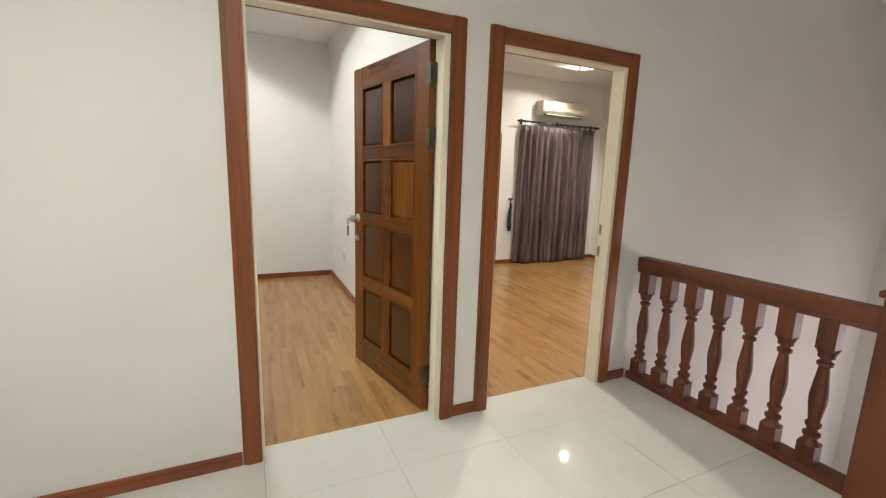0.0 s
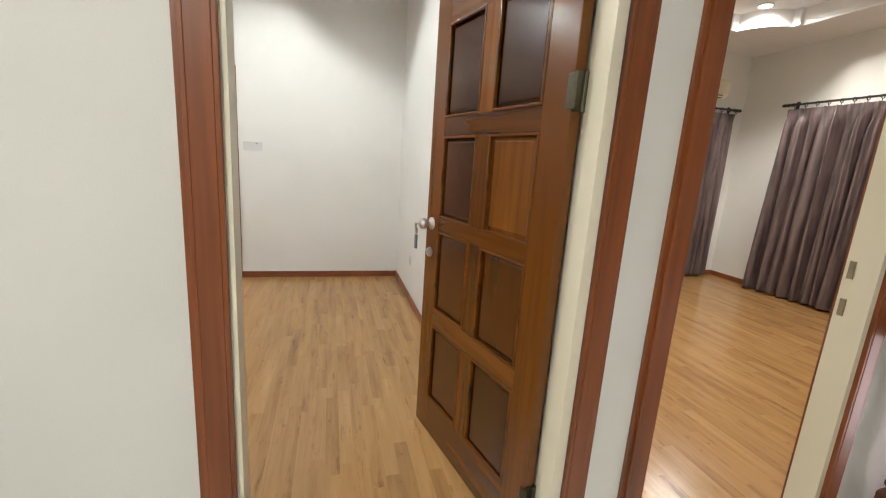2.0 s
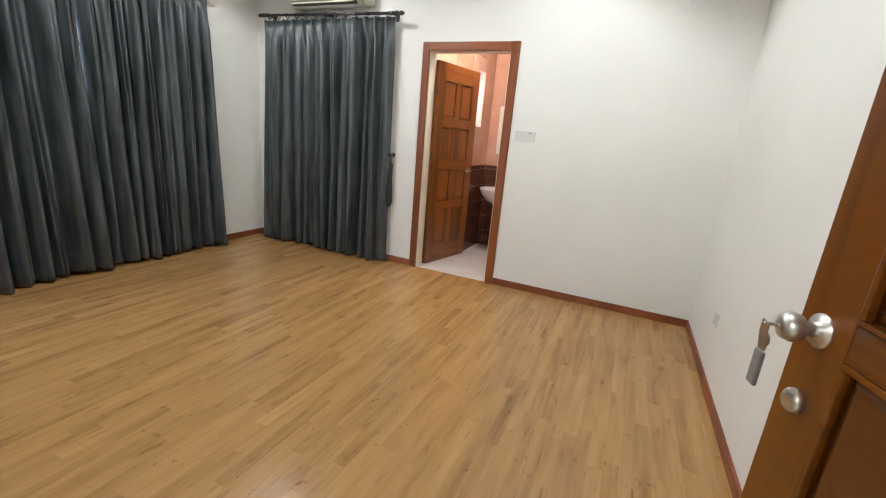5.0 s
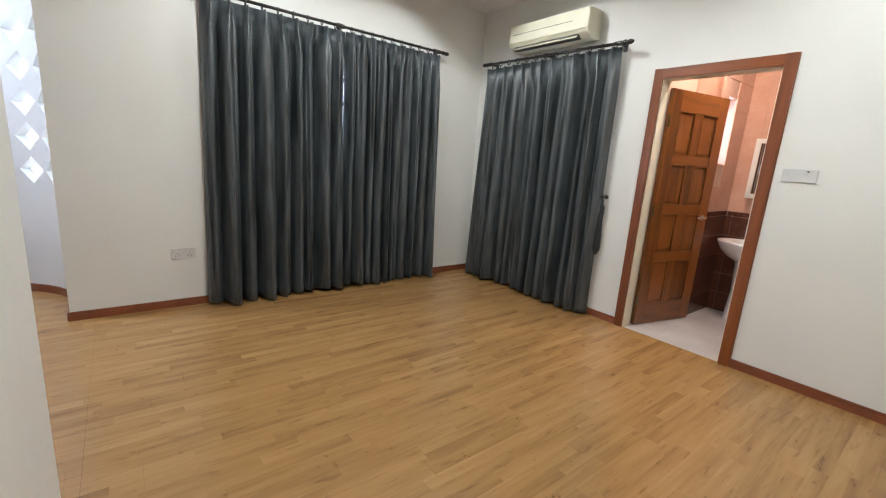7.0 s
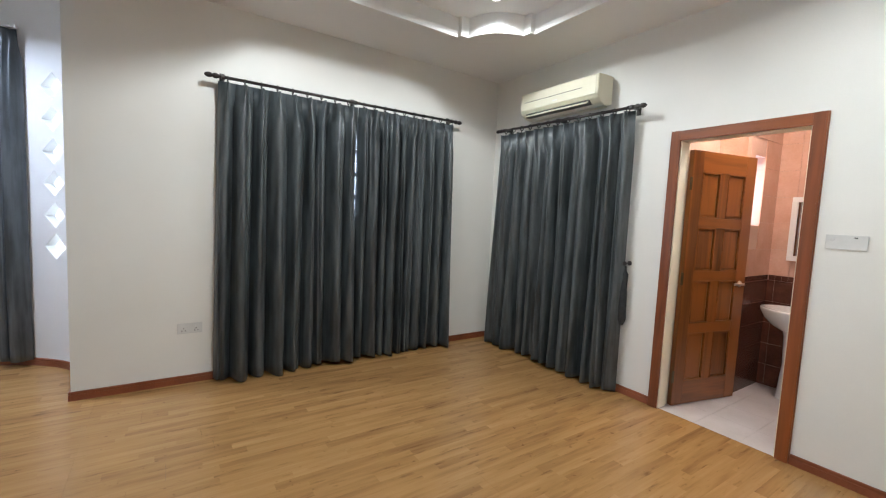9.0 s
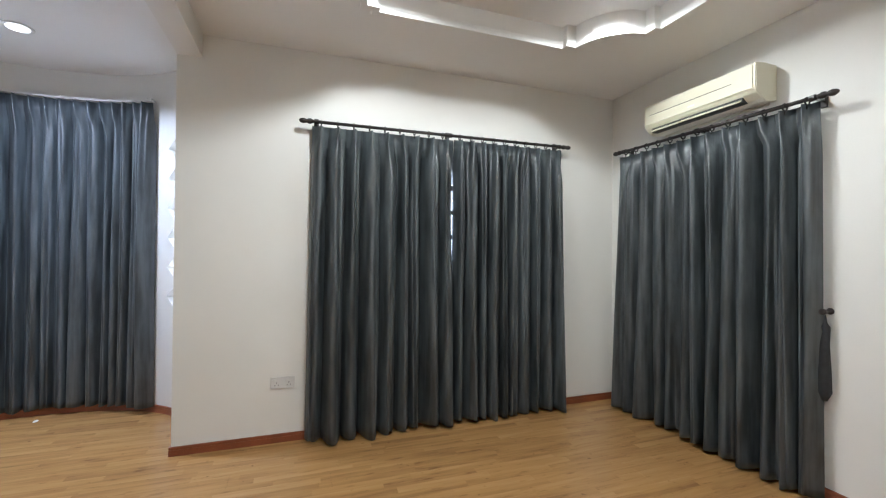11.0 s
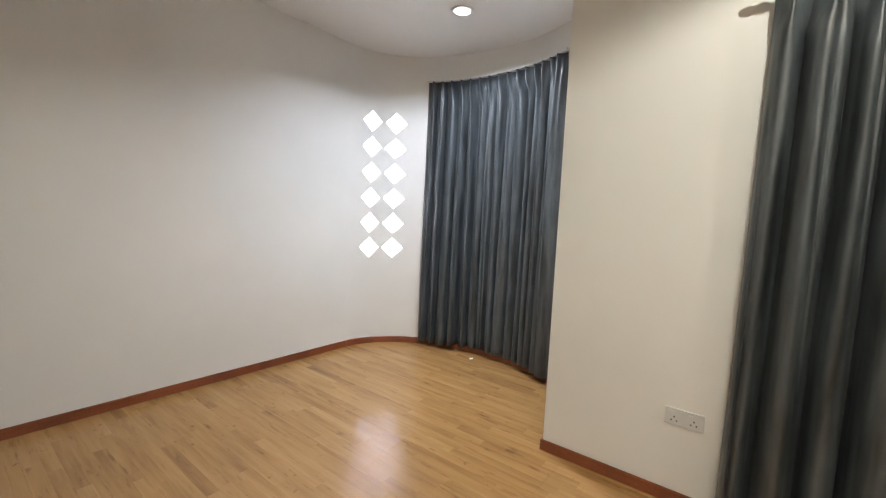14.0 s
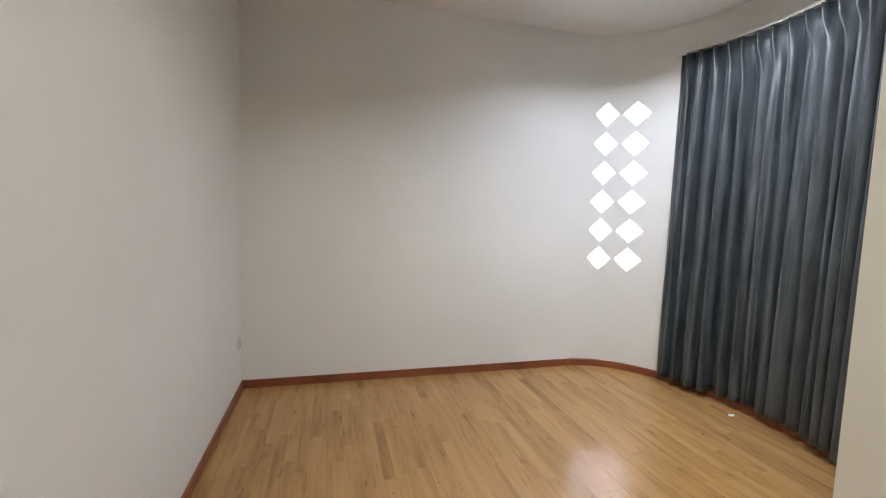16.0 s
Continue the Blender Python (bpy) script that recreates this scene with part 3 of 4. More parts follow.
# ---- doors ----
def casing(parent, x0, x1, top, yf, side, width=0.083):
    """Moulded architrave on the wall face yf; side -1 looks to -y."""
    def strip(name, a0, a1, z0, z1, mat, upright):
        bm = bmesh.new()
        steps = [(0.0, 0.012), (0.01, 0.02), (0.06, 0.022), (0.07, 0.014), (width, 0.012)]
        if upright:
            for (s0, d0), (s1, d1) in zip(steps, steps[1:]):
                d = max(d0, d1)
                u0, u1 = a0 + (a1 - a0) * s0 / width, a0 + (a1 - a0) * s1 / width
                ya, yb = sorted((yf, yf + side * d))
                box(bm, min(u0, u1), max(u0, u1), ya, yb, z0, z1, 0.0015)
        else:
            for (s0, d0), (s1, d1) in zip(steps, steps[1:]):
                d = max(d0, d1)
                u0, u1 = z0 + (z1 - z0) * s0 / width, z0 + (z1 - z0) * s1 / width
                ya, yb = sorted((yf, yf + side * d))
                box(bm, a0, a1, ya, yb, u0, u1, 0.0015)
        return part(name, bm, mat, parent)
    strip("casing", x0, x0 - width, 0, top + width, M_TRIM, True)
    strip("casing", x1, x1 + width, 0, top + width, M_TRIM, True)
    strip("casing_head", x0, x1, top, top + width, M_TRIMX, False)


def lining(parent, x0, x1, top, y0, y1, stop_y):
    """Cream jamb boards round a clear opening, rebated for the leaf beyond stop_y."""
    t, b = 0.03, 0.012
    part("jamb", boxes((x0 - t, x0 - b, y0, y1, 0, top + b), (x0 - b, x0, y0, stop_y, 0, top)), M_JAMB, parent, "cream painted jamb")
    part("jamb", boxes((x1 + b, x1 + t, y0, y1, 0, top + b), (x1, x1 + b, y0, stop_y, 0, top)), M_JAMB, parent, "cream painted jamb")
    part("head_jamb", boxes((x0 - t, x1 + t, y0, y1, top + b, top + 0.022), (x0 - b, x1 + b, y0, stop_y, top, top + b)), M_JAMB, parent, "cream painted head jamb")


def panel_mesh(w, h, depth=0.03):
    """A raised field panel, w wide (x), h high (z)."""
    bm = bmesh.new()
    for s in (-1, 1):
        rings = [(0.0, 0.006), (0.011, 0.004), (0.027, 0.011), (0.03, 0.0115)]
        loops = []
        for inset, d in rings:
            y = s * d
            loops.append([bm.verts.new((x, y, z)) for x, z in ((inset, inset), (w - inset, inset), (w - inset, h - inset), (inset, h - inset))])
        for a, b in zip(loops, loops[1:]):
            for k in range(4):
                bm.faces.new((a[k], a[(k + 1) % 4], b[(k + 1) % 4], b[k]))
        bm.faces.new(loops[-1])
    return bm


def leaf(parent_m, w, h, rows, stile, mats, label, odd=None):
    """A panelled leaf; its hinge edge is local x = 0 and it reaches to x = w; y is the thickness.
    odd: materials of single pieces that differ, by ("panel", row, column), ("mullion", row) or ("rail", row)."""
    odd = odd or {}
    frame_m, rail_m, panel_m = mats
    ob = base("door_leaf", parent_m, label, "door")
    t = 0.02
    mull = 0.09
    xm0, xm1 = w / 2 - mull / 2, w / 2 + mull / 2

    def piece(nm, mat, *dims):
        bm = bmesh.new()
        box(bm, *dims, 0.003)
        return part(nm, bm, mat, ob)
    piece("stile", frame_m, 0, stile, -t, t, 0.008, h)
    piece("stile", frame_m, w - stile, w, -t, t, 0.008, h)
    edges = [0.008] + [v for r in rows for v in r] + [h]
    for r, (z0, z1) in enumerate(zip(edges[0::2], edges[1::2])):
        piece("rail", odd.get(("rail", r), rail_m), stile, w - stile, -t + 0.001, t - 0.001, z0, z1)
    for r, (z0, z1) in enumerate(rows):
        piece("mullion", odd.get(("mullion", r), frame_m), xm0, xm1, -t + 0.001, t - 0.001, z0, z1)
        for c, (x0, x1) in enumerate(((stile, xm0), (xm1, w - stile))):
            part("panel", panel_mesh(x1 - x0, z1 - z0), odd.get(("panel", r, c), panel_m), ob, "", False, pose(x0, 0, z0))
            for s in (-1, 1):
                bm = bmesh.new()
                b = 0.011
                ya, yb = sorted((s * 0.008, s * (t + 0.002)))
                box(bm, x0, x1, ya, yb, z0, z0 + b, 0.003)
                box(bm, x0, x1, ya, yb, z1 - b, z1, 0.003)
                box(bm, x0, x0 + b, ya, yb, z0 + b, z1 - b, 0.003)
                box(bm, x1 - b, x1, ya, yb, z0 + b, z1 - b, 0.003)
                part("moulding", bm, rail_m, ob)
    return ob


DOOR_ROWS = [(0.2, 0.59), (0.672, 1.06), (1.125, 1.493), (1.572, 1.96)]

door_1 = base("door_1", pose(0, 0, 0), "open doorway with red-brown timber casing and cream jambs", "doorway", "", "structure")
casing(door_1, -0.012, 0.936, 2.098, WY0, -1)
casing(door_1, -0.012, 0.936, 2.098, WY1, 1)
lining(door_1, 0.002, 0.9, 2.086, WY0 - 0.004, WY1 + 0.004, -0.035)
door_2 = base("door_2", pose(0, 0, 0), "open doorway with red-brown timber casing and cream jambs", "doorway", "", "structure")
casing(door_2, 1.243, 2.158, 2.098, WY0, -1)
casing(door_2, 1.243, 2.158, 2.098, WY1, 1)
lining(door_2, 1.255, 2.133, 2.086, WY0 - 0.004, WY1 + 0.004, -0.035)
door_3 = base("door_3", pose(0, 0, 0), "bathroom doorway with red-brown timber casing and cream jambs", "doorway", "", "structure")
casing(door_3, -1.575, -0.795, 2.112, NY, -1, 0.075)
lining(door_3, -1.567, -0.803, 2.106, NY - 0.004, 3.8654, 3.815)

door_4 = base("door_4", pose(0, 0, 0), "closed bathroom doorway with red-brown casing in the second bedroom", "doorway", "", "structure")
casing(door_4, 2.79, 3.57, 2.04, 3.69, -1, 0.075)


def strike(parent, x, y, z, side):
    bm = bmesh.new()
    box(bm, x, x + side * 0.003, y - 0.01, y + 0.01, z - 0.034, z + 0.034, 0.001)
    box(bm, x, x + side * 0.005, y - 0.006, y + 0.006, z - 0.02, z + 0.02)
    part("strike_plate", bm, M_PLATE, parent, "small metal strike plate")


strike(door_1, -0.01, -0.014, 1.075, 1)
strike(door_1, -0.01, -0.014, 0.925, 1)
strike(door_2, 2.145, -0.014, 1.075, -1)
strike(door_2, 2.145, -0.014, 0.925, -1)

HINGE = (0.888, 0.012)
LEAF_TURN = 90 + math.degrees(math.atan2(0.198, 0.885))
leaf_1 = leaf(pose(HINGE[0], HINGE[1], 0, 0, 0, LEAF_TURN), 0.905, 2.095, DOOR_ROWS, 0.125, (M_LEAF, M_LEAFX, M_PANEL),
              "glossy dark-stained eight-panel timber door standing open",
              {("panel", 2, 0): M_LIT_HONEY, ("mullion", 3): M_LIT_HONEY, ("mullion", 2): M_LIT_AMBER, ("rail", 1): M_LIT_AMBERX})


def knob(parent, x, z, side):
    bm = bmesh.new()
    lathe(bm, [(0.018, 0.031), (0.024, 0.031), (0.028, 0.014), (0.045, 0.012), (0.052, 0.022), (0.066, 0.027), (0.08, 0.022), (0.086, 0.008)], (0, 0, 0), "Y", 20)
    ob = part("door_knob", bm, M_CHROME, parent, "round brushed steel knob", True, pose(x, 0, z) @ Matrix.Diagonal((1, side, 1, 1)))
    return ob


knob_out = knob(leaf_1, 0.846, 1.085, 1)
knob(leaf_1, 0.846, 1.085, -1)
bm = bmesh.new()
lathe(bm, [(0.018, 0.024), (0.03, 0.023), (0.036, 0.018), (0.037, 0.004)], (0.846, 0, 0.945), "Y", 20)
part("deadbolt", bm, M_CHROME, leaf_1, "round steel deadbolt cylinder", True)
bm = bmesh.new()
lathe(bm, [(0.086, 0.003), (0.11, 0.003)], (0.846, 0, 1.085), "Y", 8)
box(bm, 0.835, 0.857, 0.104, 0.107, 1.062, 1.09, 0.001)
lathe(bm, [(0.098, 0.013), (0.104, 0.013)], (0.846, 0, 1.055), "Y", 12)
box(bm, 0.837, 0.855, 0.098, 0.104, 1.035, 1.052, 0.002)
part("key", bm, M_CHROME, knob_out, "small steel key with ring in the lock", False, pose(-0.846, 0, -1.085))
bm = bmesh.new()
box(bm, 0.833, 0.859, 0.097, 0.105, 0.965, 1.033, 0.004)
part("key_tag", bm, M_TAG, knob_out, "flat grey key tag", False, pose(-0.846, 0, -1.085))
for z in (0.235, 1.6, 1.93):
    bm = bmesh.new()
    box(bm, -0.006, 0.03, -0.024, -0.02, z - 0.055, z + 0.055, 0.001)
    lathe(bm, [(z - 0.055, 0.008), (z + 0.055, 0.008)], (-0.006, -0.018, 0), "Z", 10)
    box(bm, -0.004, -0.001, -0.018, 0.018, z - 0.055, z + 0.055)
    box(bm, -0.016, 0.022, 0.02, 0.0225, z - 0.05, z + 0.05, 0.001)
    part("hinge", bm, M_HINGE, leaf_1, "paint-stained steel hinge")

BATH_HINGE = (-1.552, 3.845)
bath_leaf = leaf(pose(BATH_HINGE[0], BATH_HINGE[1], 0, 0, 0, 77), 0.73, 2.06,
                 [(0.2, 0.6), (0.68, 1.03), (1.11, 1.46), (1.54, 1.9)], 0.115, (M_LEAF2, M_LEAF2X, M_LEAF2),
                 "orange-brown eight-panel timber bathroom door standing ajar")
bm = bmesh.new()
lathe(bm, [(0.018, 0.027), (0.024, 0.026), (0.026, 0.01), (0.05, 0.009)], (0.665, 0, 1.0), "Y", 16)
box(bm, 0.56, 0.675, 0.046, 0.06, 0.99, 1.01, 0.004)
lathe(bm, [(-0.05, 0.009), (-0.026, 0.01), (-0.024, 0.026), (-0.018, 0.027)], (0.665, 0, 1.0), "Y", 16)
box(bm, 0.56, 0.675, -0.06, -0.046, 0.99, 1.01, 0.004)
part("door_handle", bm, M_CHROME, bath_leaf, "steel lever handle", True)
for z in (0.25, 1.05, 1.8):
    bm = bmesh.new()
    box(bm, -0.02, 0.004, -0.024, -0.02, z - 0.05, z + 0.05, 0.001)
    part("hinge", bm, M_HINGE, bath_leaf, "small steel hinge")


leaf(pose(2.795, 3.668, 0), 0.77, 2.03, [(0.2, 0.6), (0.68, 1.03), (1.11, 1.46), (1.54, 1.9)], 0.115, (M_LEAF2, M_LEAF2X, M_LEAF2),
     "closed orange-brown panelled timber door in the second bedroom")

# ---- windows behind the curtains ----
def window(m, w, h, label, bays):
    """Louvred window; local x along the wall, y outward, z up from the sill."""
    ob = base("window", m, label, "window", "", "structure")
    f = 0.05
    part("window_frame", boxes((0, w, 0.05, 0.1, 0, f), (0, w, 0.05, 0.1, h - f, h), (0, f, 0.05, 0.1, f, h - f), (w - f, w, 0.05, 0.1, f, h - f)), M_ALU, ob)
    posts = [w * i / bays for i in range(1, bays)]
    for x in posts:
        part("mullion", boxes((x - 0.025, x + 0.025, 0.05, 0.1, f, h - f)), M_ALU, ob)
    n = 9
    edges = [f] + [e for x in posts for e in (x - 0.025, x + 0.025)] + [w - f]
    for i in range(n):
        z = f + (h - 2 * f) * (i + 0.5) / n
        for x0, x1 in zip(edges[0::2], edges[1::2]):
            bm = bmesh.new()
            box(bm, x0, x1, -0.003, 0.003, -0.068, 0.068)
            o = part("louvre_pane", bm, M_GLASS, ob, "", False, pose(0, 0.075, z, -20))
            o.visible_shadow = False
    for i in range(1, 6):
        bm = bmesh.new()
        z = h * i / 6
        box(bm, f, w - f, 0.012, 0.03, z - 0.02, z + 0.02)
        part("grille_bar", bm, M_DARK, ob)
    return ob


window(pose(-3.755, 0.95, 0.95, 0, 0, 90), 2.05, 1.3, "louvred aluminium window behind the curtains", 3).name = "window_1"
window(pose(-3.4, NY, 0.95), 1.3, 1.3, "louvred aluminium window behind the curtain", 2).name = "window_2"


# ---- curtains ----
def curtain(name, place, span, z0, z1, folds, seed, material, label, group, amp=0.17, wave=0.01, flare=(0.01, 0.01), opens=None):
    """A pinch-pleated curtain, span metres wide. place(u, d): the plan point at u in 0..1, d metres off the line.
    flare: how far each edge spreads towards the floor; opens: (end, from v, to v, metres) draws one edge back between two heights."""
    rng = random.Random(seed)
    per, rows = 28, 40
    # one bulging fold under each pleat, deep valleys between, all a little uneven
    widths = [rng.uniform(0.72, 1.35) for _ in range(folds)]
    total = sum(widths)
    starts = [sum(widths[:i]) / total for i in range(folds + 1)]
    depth = [rng.uniform(0.7, 1.15) for _ in range(folds)]
    sink = [rng.uniform(0.0, 0.3) for _ in range(folds + 1)]
    bulge = [rng.uniform(0.05, 0.13) for _ in range(folds)]
    lean = [rng.uniform(-0.3, 0.3) for _ in range(folds)]
    drift = [rng.uniform(-0.2, 0.2) for _ in range(folds)]
    pinch = [rng.uniform(0.3, 0.7) for _ in range(folds)]
    ripple = [(rng.uniform(0, 6.28), rng.uniform(0.002, 0.006), rng.uniform(1.6, 3.4)) for _ in range(folds)]
    reach = [rng.uniform(0.12, 0.3) for _ in range(folds)]
    bm = bmesh.new()
    grid = []
    for j in range(rows + 1):
        v = (j / rows) ** 0.85
        z = z1 - (z1 - z0) * v
        line = []
        for k in range(folds):
            head = min(1.0, max(0.0, (z1 - z - 0.045) / reach[k]))
            head = head * head * (3 - 2 * head)
            for i in range(per + (1 if k == folds - 1 else 0)):
                f = i / per
                w = starts[k + 1] - starts[k]
                even = (k + f) / folds
                # the heading: a stitched three-finger pinch in the middle of each bay, flat cloth between
                finger = math.exp(-((f - 0.5) / 0.11) ** 2) * (0.8 + 0.2 * math.cos(30 * (f - 0.5)))
                d_top = 0.05 * finger + 0.018 * math.sin(math.pi * f) - 0.024
                # the drop
                crest = (0.5 - 0.5 * math.cos(2 * math.pi * f)) ** 0.85
                ph, ra, rn = ripple[k]
                swell = 0.8 + 0.2 * v + 0.12 * math.sin(3.1 * v + 2.4 * k + seed)
                floor_d = sink[k] * (1 - f) + sink[k + 1] * f
                d_low = amp * depth[k] * swell * (crest * (1 - floor_d) + floor_d + lean[k] * crest * (f - 0.5)) - 0.075
                # small folds that come and go on the fronts
                d_low += ra * math.sin(2 * math.pi * rn * f + ph + 1.4 * v) * crest
                crease = math.exp(-((f - pinch[k] - 0.1 * (v - 0.5)) / 0.06) ** 2) * (0.5 + 0.5 * math.sin(4.1 * v + 5 * lean[k] + k))
                d_low -= 0.22 * amp * crease
                low = starts[k] + f * w + drift[k] * w * math.sin(math.pi * f) * v
                low -= bulge[k] * w * math.sin(2 * math.pi * f) * (0.8 + 0.4 * math.sin(3.3 * v + 2.2 * k))
                d_low = max(-0.08, d_low + wave * math.sin(9 * low + 2.2 * v + seed) * v)
                u = even * (1 - head) + low * head
                d = d_top * (1 - head) + d_low * head
                u += (flare[1] * u - flare[0] * (1 - u)) * v / span
                if opens and opens[1] < v < opens[2]:
                    back = opens[3] / span * math.sin(math.pi * (v - opens[1]) / (opens[2] - opens[1])) ** 0.6
                    u += back * (1 - u) ** 4 if opens[0] == 0 else -back * u ** 4
                x, y = place(u, d)
                drop = 0.008 * math.sin(5.1 * u + seed) - 0.006 * math.cos(6.28 * f + k) if j == rows else 0.0
                sag = -0.006 * math.sin(math.pi * f) if j == 0 else 0.0
                line.append(bm.verts.new((x, y, z + drop + sag)))
        grid.append(line)
    for a, b in zip(grid, grid[1:]):
        for i in range(len(a) - 1):
            bm.faces.new((a[i], a[i + 1], b[i + 1], b[i]))
    ob = thing(name, bm, material, label, "curtain", "", group, True)
    mod = ob.modifiers.new("thickness", "SOLIDIFY")
    mod.thickness = 0.002
    return ob


def straight(p, q, normal):
    p, q, n = Vector(p), Vector(q), Vector(normal)
    return lambda u, d: tuple(p + (q - p) * u + n * d)


def rod(p, q, label, ring_at, normal, gap=0.09, mat=M_ROD):
    """A curtain rod from p to q with turned finials, brackets and rings."""
    p, q = Vector(p), Vector(q)
    length = (q - p).length
    yaw = math.degrees(math.atan2(q.y - p.y, q.x - p.x))
    tilt = math.degrees(math.asin((q.z - p.z) / length))
    ob = base("curtain_rod", pose(p.x, p.y, p.z, 0, -tilt, yaw), label, "curtain rod", "curtain rods")
    bm = bmesh.new()
    lathe(bm, [(0.1, 0.0125), (length - 0.1, 0.0125)], (0, 0, 0), "X", 14)
    part("pole", bm, mat, ob, "", True)
    prof = [(0.0, 0.006), (0.012, 0.016), (0.03, 0.021), (0.048, 0.017), (0.056, 0.012), (0.066, 0.02), (0.082, 0.022), (0.094, 0.016), (0.104, 0.014)]
    for flip in (0, 1):
        bm = bmesh.new()
        lathe(bm, [(length - h, r) for h, r in prof[::-1]] if flip else prof, (0, 0, 0), "X", 16)
        part("finial", bm, mat, ob, "", True)
    local_n = Vector((normal[0], normal[1], 0))
    rot = Matrix.Rotation(-radians(yaw), 4, "Z")
    wall_dir = -(rot @ local_n)
    for x in (0.13, length / 2, length - 0.13):
        bm = bmesh.new()
        lathe(bm, [(x - 0.014, 0.019), (x + 0.014, 0.019)], (0, 0, 0), "X", 14)
        y0, y1 = sorted((0.0, wall_dir.y * (gap - 0.001)))
        box(bm, x - 0.009, x + 0.009, y0, y1, -0.008, 0.008, 0.002)
        ya, yb = sorted((wall_dir.y * (gap - 0.014), wall_dir.y * gap))
        box(bm, x - 0.018, x + 0.018, ya, yb, -0.045, 0.045, 0.003)
        part("bracket", bm, mat, ob)
    for x in ring_at:
        bm = bmesh.new()
        for i in range(18):
            a0, a1 = 2 * math.pi * i / 18, 2 * math.pi * (i + 1) / 18
            va = [Vector((x + dx, r * math.cos(a), -0.009 + r * math.sin(a))) for a in (a0, a1) for dx, r in ((-0.0035, 0.019), (0.0035, 0.019), (0.0035, 0.026), (-0.0035, 0.026))]
            vs = [bm.verts.new(c) for c in va]
            for k in range(4):
                bm.faces.new((vs[k], vs[(k + 1) % 4], vs[4 + (k + 1) % 4], vs[4 + k]))
        bmesh.ops.remove_doubles(bm, verts=bm.verts, dist=0.0004)
        box(bm, x - 0.003, x + 0.003, -0.003, 0.003, -0.055, -0.034)
        part("ring", bm, mat, ob, "", True)
    return ob


def rings_for(a, b, n):
    return [a + (b - a) * (i + 0.5) / n for i in range(n)]


GREY = "grey pinch-pleated curtains"
rod((-3.665, 0.688, 2.463), (-3.665, 3.139, 2.473), "dark turned wooden curtain rod with rings", rings_for(0.1, 1.22, 9) + rings_for(1.26, 2.34, 10), (1, 0))
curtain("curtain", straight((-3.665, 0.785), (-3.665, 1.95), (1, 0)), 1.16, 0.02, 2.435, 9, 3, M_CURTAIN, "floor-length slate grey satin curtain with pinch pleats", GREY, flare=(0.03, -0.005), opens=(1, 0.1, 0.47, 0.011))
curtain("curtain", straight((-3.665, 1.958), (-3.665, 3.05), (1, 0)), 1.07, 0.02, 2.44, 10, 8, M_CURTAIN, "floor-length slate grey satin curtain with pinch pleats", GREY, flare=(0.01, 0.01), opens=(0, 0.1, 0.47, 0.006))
rod((-3.61, 3.6, 2.437), (-1.812, 3.6, 2.407), "dark turned wooden curtain rod with rings", rings_for(0.1, 1.7, 13), (0, -1), 0.115)
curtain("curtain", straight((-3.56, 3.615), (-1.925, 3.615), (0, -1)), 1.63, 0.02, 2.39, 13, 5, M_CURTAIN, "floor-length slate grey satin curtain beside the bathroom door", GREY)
BC = BR - 0.075


def bay_line(u, d):
    p = bay_point(radians(51.5 + 82 * u), 0, BC - d)
    return (p.x, p.y)


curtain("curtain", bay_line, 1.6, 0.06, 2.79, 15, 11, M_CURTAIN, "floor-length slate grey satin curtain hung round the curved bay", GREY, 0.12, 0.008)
bm = bmesh.new()
loops = []
for i in range(33):
    a = radians(50 + 85 * i / 32)
    loops.append([bm.verts.new(bay_point(a, z, r)) for r, z in ((BC - 0.012, 2.795), (BC + 0.012, 2.795), (BC + 0.012, 2.815), (BC - 0.012, 2.815))])
for a, b in zip(loops, loops[1:]):
    for j in range(4):
        bm.faces.new((a[j], a[(j + 1) % 4], b[(j + 1) % 4], b[j]))
bm.faces.new(loops[0])
bm.faces.new(loops[-1][::-1])
track = base("curtain_track", pose(0, 0, 0), "thin white curved curtain track fixed to the bay wall", "curtain track")
part("rail", bm, M_WHITE, track)
for a in (54, 73, 92, 111, 131):
    bm = bmesh.new()
    p, q = bay_point(radians(a), 2.785, BC), bay_point(radians(a), 2.785, BR + 0.004)
    box(bm, -0.01, 0.01, 0, (q - p).length, 0.01, 0.03)
    part("bracket", bm, M_WHITE, track, "", False, pose(p.x, p.y, 2.795, 0, 0, 180 - a))

MAUVE = "mauve pinch-pleated curtains"
rod((3.87, 3.6, 2.32), (5.59, 3.6, 2.32), "dark turned wooden curtain rod with rings", rings_for(0.1, 1.7, 13), (0, -1))
curtain("curtain", straight((3.95, 3.595), (5.5, 3.595), (0, -1)), 1.55, 0.02, 2.27, 13, 21, M_MAUVE, "floor-length mauve-brown satin curtain in the second bedroom", MAUVE)
rod((5.63, 3.09, 2.335), (5.63, 0.8, 2.335), "dark turned wooden curtain rod with rings", rings_for(0.1, 2.28, 18), (-1, 0))
curtain("curtain", straight((5.625, 3.02), (5.625, 0.88), (-1, 0)), 2.14, 0.02, 2.285, 17, 24, M_MAUVE, "floor-length mauve-brown satin curtain in the second bedroom", MAUVE)


